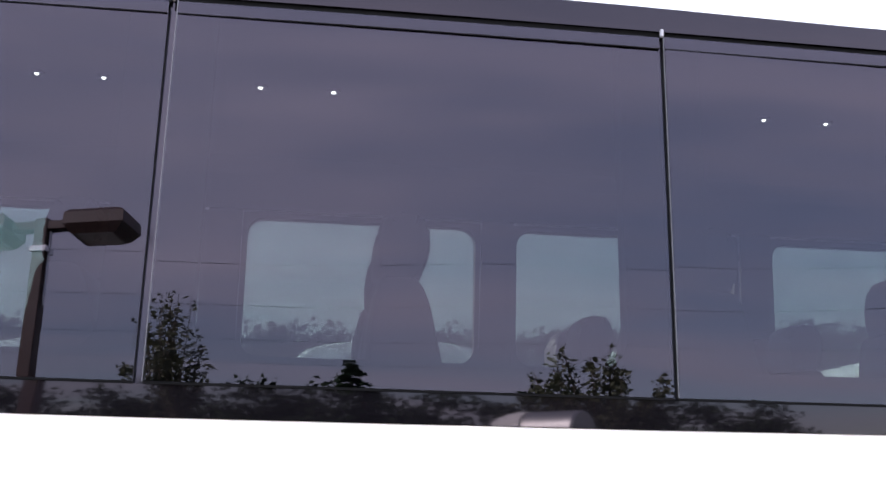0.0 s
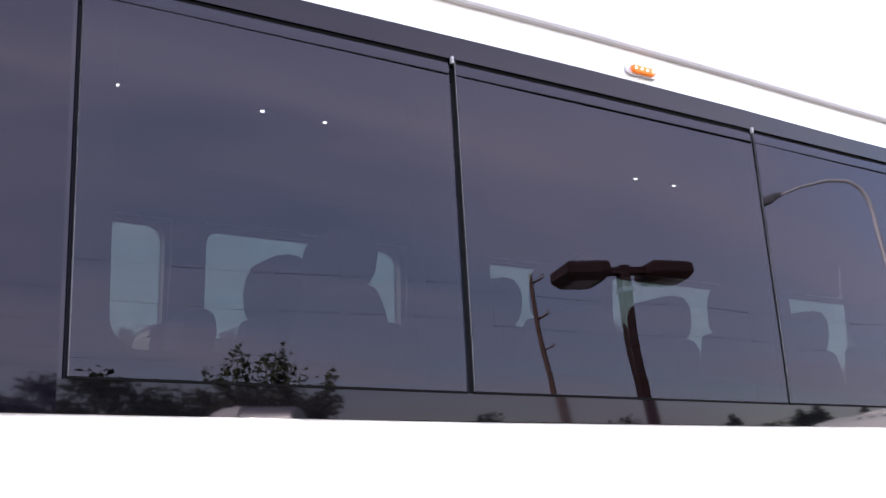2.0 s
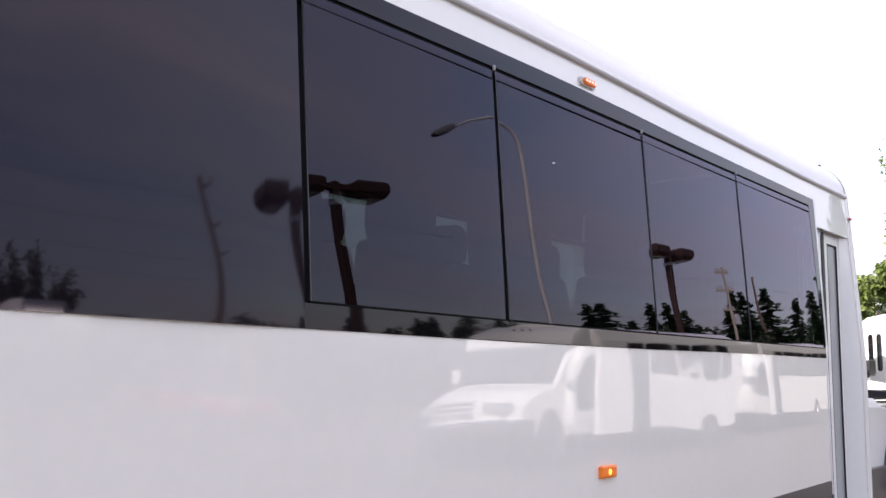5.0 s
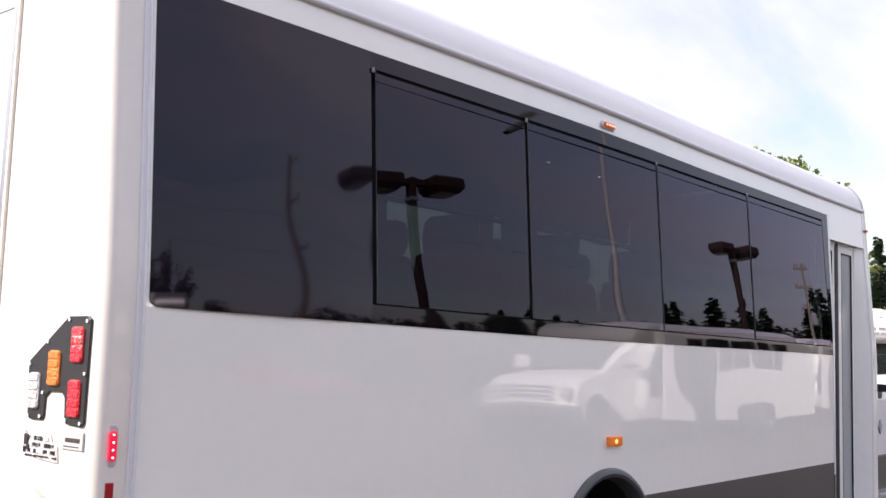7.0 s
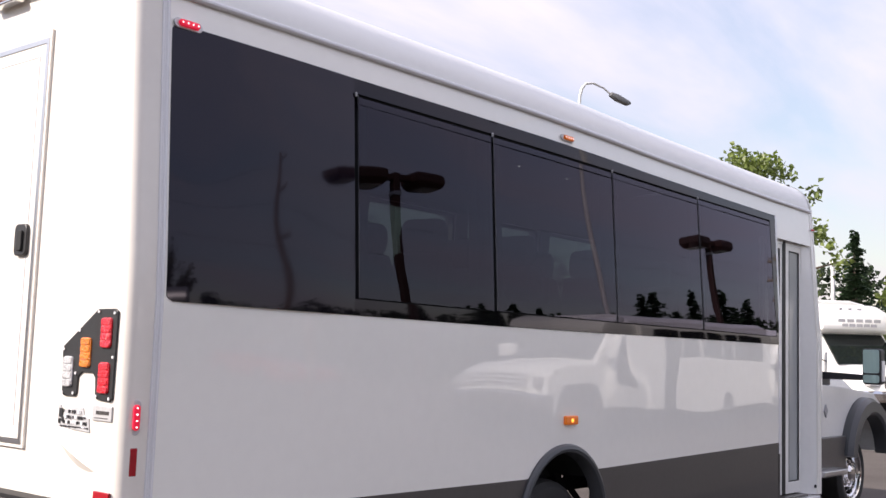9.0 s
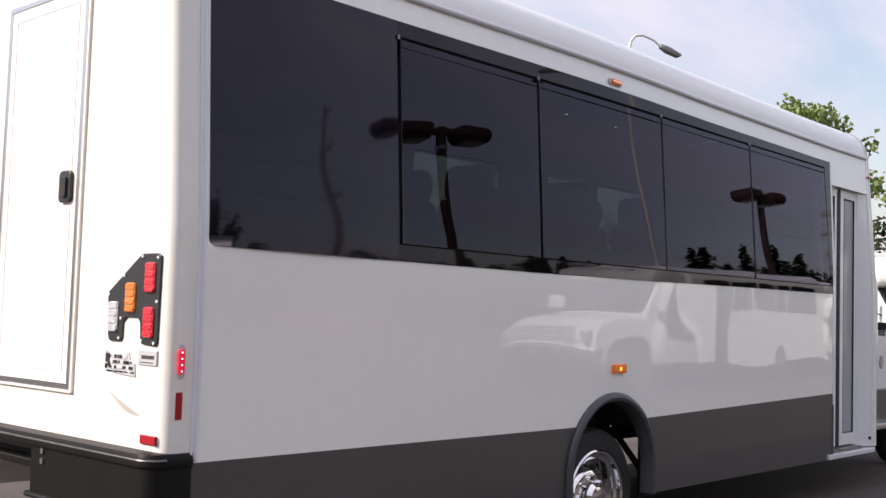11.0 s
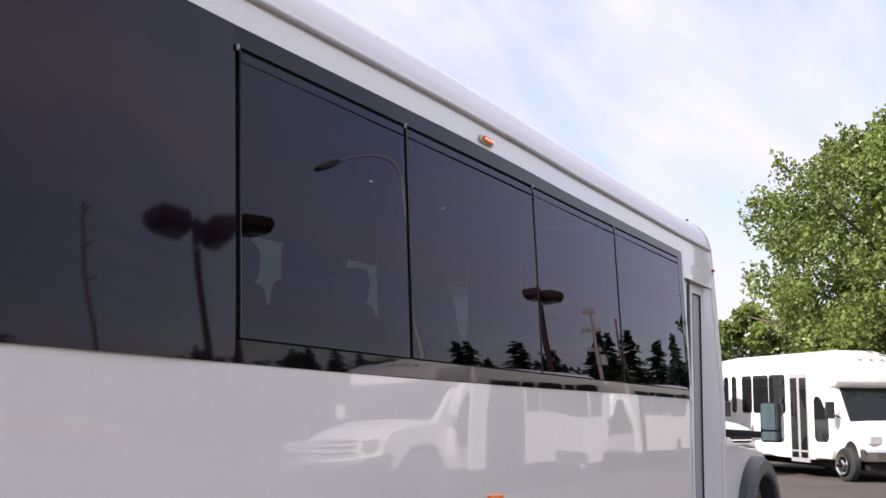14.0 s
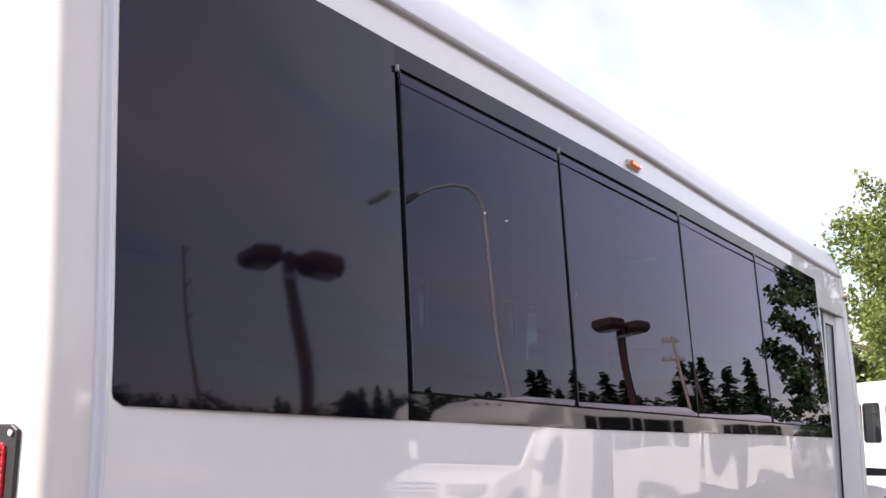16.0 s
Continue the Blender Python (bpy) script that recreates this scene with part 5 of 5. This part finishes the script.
for z in (5.15, 5.95, 6.9, 7.75):
    pts = []
    for a, b in ((-60.0, -24.0), (-24.0, 13.6), (13.6, 52.0), (52.0, 90.0)):
        for k in range(13):
            u = k / 12
            pts.append((a + (b - a) * u + 0.4, POLE_Y - 0.05, z + 0.45 - 3.0 * 0.35 * u * (1 - u)))
    tagged(part("overhead_wire", tube(pts, 0.0048, 5), WIRE), "black overhead cable between wooden poles", "cable", "overhead cables")


# ---- trees ----
def leaf_cloud(rng, clumps, leaf, per, flatness=0.8):
    """Leaves as small folded blades in clumps: vertices and faces."""
    verts, faces = [], []
    biggest = max(c[3] for c in clumps)
    for (cx, cy, cz, r) in clumps:
        for _ in range(int(per * max(0.06, (r / biggest) ** 2) * 1.5)):
            d = Vector((rng.gauss(0, 1), rng.gauss(0, 1), rng.gauss(0, 1) * flatness))
            d = d.normalized() * (r * rng.random() ** 0.45)
            p = Vector((cx, cy, cz)) + d
            s = leaf * rng.uniform(0.6, 1.3)
            t = Vector((rng.gauss(0, 1), rng.gauss(0, 1), rng.gauss(-0.5, 0.8))).normalized()
            q = t.orthogonal().normalized()
            q.rotate(Matrix.Rotation(rng.uniform(0, 6.28), 3, t))
            i = len(verts)
            up_ = t.cross(q) * s * 0.18
            verts += [p, p + t * s * 0.5 + q * s * 0.42 + up_, p + t * s * 1.1, p + t * s * 0.5 - q * s * 0.42 + up_]
            faces.append((i, i + 1, i + 2))
            faces.append((i, i + 2, i + 3))
    return verts, faces


def mesh_part(name, verts, faces, mat, parent, label=""):
    me = bpy.data.meshes.new(name)
    me.from_pydata([tuple(v) for v in verts], [], faces)
    me.materials.append(mat)
    ob = new(name, me)
    ob.parent = parent
    if label:
        tagged(ob, label)
    return ob


def broad_tree(m, seed, high, radius, base, mat, label, leaf=0.16, clumps=230, per=70, slim=1.0):
    rng = random.Random(seed)
    t = thing("tree", m, label, "tree", "broad-leaved trees")
    bm = tube([(0, 0, 0), (0.05, 0.02, base), (0.0, 0.1, high * 0.62), (0.1, 0, high * 0.86)], [0.06 * radius, 0.05 * radius, 0.03 * radius, 0.012 * radius], 9)
    cl = []
    mid = (base + high) / 2
    hh = (high - base) / 2
    for k in range(11):
        a = 6.28 * k / 11 + rng.uniform(-0.2, 0.2)
        z0 = base * 0.8 + (high - base) * rng.uniform(0.0, 0.5)
        z1 = min(z0 + rng.uniform(0.2, 0.45) * hh * 2, high - 0.4)
        rr = radius * rng.uniform(0.55, 0.95) * slim
        join(bm, tube([(0, 0, z0), (rr * 0.45 * math.cos(a), rr * 0.45 * math.sin(a), z0 + (z1 - z0) * 0.6), (rr * math.cos(a), rr * math.sin(a), z1)], [0.025 * radius, 0.016 * radius, 0.004 * radius], 6))
    part("trunk", bm, BARK, t, "grey-brown trunk and limbs", True)
    while len(cl) < clumps:
        u = rng.uniform(-1, 1)
        a = rng.uniform(0, 6.283)
        # wide in the middle, narrow at the top, ragged outline
        w = (1 - abs(u) ** 2.3) ** 0.5 if u < 0 else (1 - u ** 1.6) ** 0.6
        lump = 0.86 + 0.36 * noise.noise((math.cos(a) * 1.7 + seed, math.sin(a) * 1.7, u * 2.4))
        r = radius * w * lump * (rng.random() ** 0.33)
        cl.append((r * math.cos(a), r * math.sin(a), mid + u * hh * (0.94 + 0.1 * rng.random()), radius * rng.uniform(0.07, 0.15)))
        if rng.random() < 0.16:
            # a sprig that stands out of the crown
            x, y, z, q = cl[-1]
            for g in (1, 2):
                cl.append((x * (1 + 0.05 * g), y * (1 + 0.05 * g), z + radius * 0.05 * g, q * (0.75 - 0.2 * g)))
    v, f = leaf_cloud(rng, cl, leaf, per)
    mesh_part("crown", v, f, mat, t, "ragged crown of small leaves")
    return t


def conifer(m, seed, high, radius, label="dark green conifer with drooping branches"):
    rng = random.Random(seed)
    t = thing("conifer", m, label, "tree", "conifers")
    part("trunk", tube([(0, 0, 0), (0, 0, high * 0.5), (0, 0, high)], [0.03 * high, 0.018 * high, 0.004], 8), BARK, t, "", True)
    verts, faces = [], []
    levels = int(high * 3.2)
    for k in range(levels):
        u = k / levels
        z0 = high * (0.06 + 0.94 * u)
        r = radius * (1 - u) ** 0.85 * rng.uniform(0.75, 1.15) + 0.05
        for b in range(int(9 + 9 * (1 - u))):
            a = rng.uniform(0, 6.283)
            z = z0 + rng.uniform(-0.5, 0.5) * high / levels * 1.6
            rb = r * rng.uniform(0.45, 1.15)
            d = Vector((math.cos(a), math.sin(a), 0))
            side = Vector((-d.y, d.x, 0))
            steps = 6
            for s in range(steps):
                q = (s + rng.random()) / steps
                p = d * rb * q + Vector((0, 0, z - rb * 0.30 * q * q + 0.05 * rb * q))
                for sg in (-1, 1):
                    ln = rb * 0.34 * (1.05 - q) + 0.10
                    tip = p + side * sg * ln + d * ln * 0.7 + Vector((0, 0, rng.uniform(-0.12, 0.02)))
                    i = len(verts)
                    wv = d * 0.10 + Vector((0, 0, 0.05))
                    verts += [p - wv, p + wv, tip]
                    faces.append((i, i + 1, i + 2))
    mesh_part("crown", verts, faces, NEEDLE, t, "layered dark needles")
    return t


# seen straight on, beyond the nose of the bus
broad_tree(pose(26.7, 0.8, 0), 4, 9.1, 4.7, 2.7, LEAF, "large green broad-leaved tree over parked buses", 0.13, 560, 150)
broad_tree(pose(28.2, 11.4, 0), 8, 8.0, 3.7, 2.2, LEAF, "green broad-leaved tree behind the bus", 0.19, 130, 48)
broad_tree(pose(40.0, 8.2, 0), 5, 5.6, 2.8, 1.2, LEAF, "broad-leaved tree across the lot", 0.22, 170, 60)
broad_tree(pose(38.5, 4.2, 0), 15, 5.6, 3.4, 1.0, LEAF, "broad-leaved tree across the lot", 0.22, 170, 60)
# dark leaf mass added to supply the shade below the large crown
broad_tree(pose(30.5, 0.2, 0), 17, 4.3, 3.6, 0.3, LEAF_DARK, "dense dark shrubs added to darken the space under the large tree", 0.18, 200, 60)
con = conifer(pose(53.0, 16.3, 0), 2, 8.2, 2.4)
copy_thing(con, pose(58.0, 15.5, 0) @ Matrix.Scale(0.8, 4))
# mirrored in the windows


def young_tree(m, seed, high, radius, base, label, leaves):
    """A slim trunk with many upright leafy shoots."""
    rng = random.Random(seed)
    t = thing("tree", m, label, "tree", "young street trees")
    bm = tube([(0, 0, 0), (0.02, 0.01, base), (0.0, 0.03, high * 0.75)], [0.05, 0.04, 0.012], 8)
    verts, faces = [], []
    for k in range(34):
        a = rng.uniform(0, 6.283)
        rr = radius * math.sqrt(rng.random())
        z0 = base * 0.9 + (high - base) * rng.uniform(0.0, 0.45)
        z1 = high * (1 - 0.30 * (rr / radius) ** 2) - rng.uniform(0.0, 0.6)
        z1 = max(z1, z0 + 0.5)
        d = Vector((math.cos(a), math.sin(a), 0))
        pts = [Vector((0, 0, z0)), d * rr * 0.55 + Vector((0, 0, z0 + (z1 - z0) * 0.35)), d * rr + Vector((0, 0, z1))]
        join(bm, tube(pts, [0.014, 0.010, 0.004], 5))
        for s in range(leaves):
            q = 0.25 + 0.75 * rng.random()
            p = pts[1].lerp(pts[2], (q - 0.35) / 0.65) if q > 0.35 else pts[0].lerp(pts[1], q / 0.35)
            p = p + Vector((rng.gauss(0, 0.045), rng.gauss(0, 0.045), rng.gauss(0, 0.04)))
            tdir = Vector((rng.gauss(0, 1), rng.gauss(0, 1), rng.gauss(0.4, 0.8))).normalized()
            w = tdir.orthogonal().normalized()
            w.rotate(Matrix.Rotation(rng.uniform(0, 6.28), 3, tdir))
            ln = rng.uniform(0.05, 0.115)
            i = len(verts)
            verts += [p, p + tdir * ln * 0.5 + w * ln * 0.33, p + tdir * ln, p + tdir * ln * 0.5 - w * ln * 0.33]
            faces += [(i, i + 1, i + 2), (i, i + 2, i + 3)]
    part("trunk", bm, BARK, t, "slim trunk with upright shoots", True)
    mesh_part("crown", verts, faces, YOUNG, t, "sparse leafy shoots")
    return t


young = young_tree(pose(-1.38, -12.0, 0), 21, 6.05, 0.60, 1.6, "slender young street tree with upright shoots", 90)
young_tree(pose(3.6, -9.5, 0), 22, 4.62, 1.0, 1.0, "low young street tree with upright shoots", 150)
broad_tree(pose(31.6, -5.7, 0), 31, 9.0, 2.4, 1.6, LEAF_DARK, "dark broad-leaved tree beside the lawn", 0.18, 230, 60)
for x, y, s, r in ((62, -22, 1.15, 0), (66, -27, 0.9, 40), (50, -17, 0.95, 80), (58, -30, 0.8, 120), (72, -20, 1.2, 160), (46, -26, 0.75, 200), (54, -38, 1.0, 240), (40, -36, 0.8, 280), (66, -44, 1.1, 310), (30, -44, 0.8, 20), (80, -34, 1.2, 60)):
    copy_thing(con, pose(x, y, 0, 0, 0, r) @ Matrix.Scale(s, 4))


rng = random.Random(12)
for _ in range(22):
    a, d, s = radians(rng.uniform(46, 62)), rng.uniform(46, 60), rng.uniform(0.5, 0.78)
    copy_thing(con, pose(-3 + d * math.sin(a), 3 - d * math.cos(a), 0, 0, 0, rng.uniform(0, 360)) @ Matrix.Scale(s, 4))
for az, d, s in ((28.5, 52, 0.98), (27.8, 55, 1.02), (26.8, 58, 0.85), (25.6, 53, 0.98), (24.7, 60, 0.85), (23.9, 52, 0.96), (22.8, 56, 0.93), (22.2, 60, 0.8), (20.6, 58, 0.92), (19.4, 56, 0.78), (18.3, 55, 1.02), (17.0, 57, 0.95), (15.8, 52, 0.8)):
    copy_thing(con, pose(2 + d * math.cos(radians(az)), -d * math.sin(radians(az)), 0, 0, 0, d * 37) @ Matrix.Scale(s, 4))
copy_thing(con, pose(1.8, -29.9, 0, 0, 0, 15) @ Matrix.Scale(1.03, 4))


def far_woods(name, rows, seed, label):
    """A ragged belt of distant trees as one mass of leaf blades."""
    rng = random.Random(seed)
    cl = []
    for x, y, high in rows:
        w = high * rng.uniform(0.32, 0.5)
        for _ in range(34):
            u = rng.random()
            a = rng.uniform(0, 6.283)
            rr = w * math.sqrt(max(1 - (u * 1.05) ** 2, 0.02)) * rng.random() ** 0.5
            cl.append((x + rr * math.cos(a), y + rr * math.sin(a), high * u * 0.95, high * 0.13))
    v, f = leaf_cloud(rng, cl, 0.40, 34)
    me = bpy.data.meshes.new(name)
    me.from_pydata([tuple(p) for p in v], [], f)
    me.materials.append(WOODS)
    return tagged(new(name, me), label, "woods", kind="stuff")


rng = random.Random(5)
belt = []
for k in range(190):
    a = radians(-75 + 150 * k / 189 + rng.uniform(-0.8, 0.8))
    d = rng.uniform(48, 66)
    tall = rng.uniform(6.8, 11.5) if a < 0.4 else rng.uniform(5.0, 6.6) if a < 0.9 else rng.uniform(4.0, 6.2)
    belt.append((3 + d * math.sin(a), -d * math.cos(a), tall))
far_woods("far_woods", belt, 7, "dark belt of trees across the road")
belt = []
for k in range(280):
    a = radians(-80 + 172 * k / 279 + rng.uniform(-0.8, 0.8))
    d = rng.uniform(62, 85)
    belt.append((3 + d * math.sin(a), d * math.cos(a), (1.6 + 0.146 * d * rng.uniform(0.96, 1.0)) if abs(a) < 0.75 else rng.uniform(5.5, 8.0)))
far_woods("far_woods", belt, 11, "dark belt of trees beyond the parked buses")
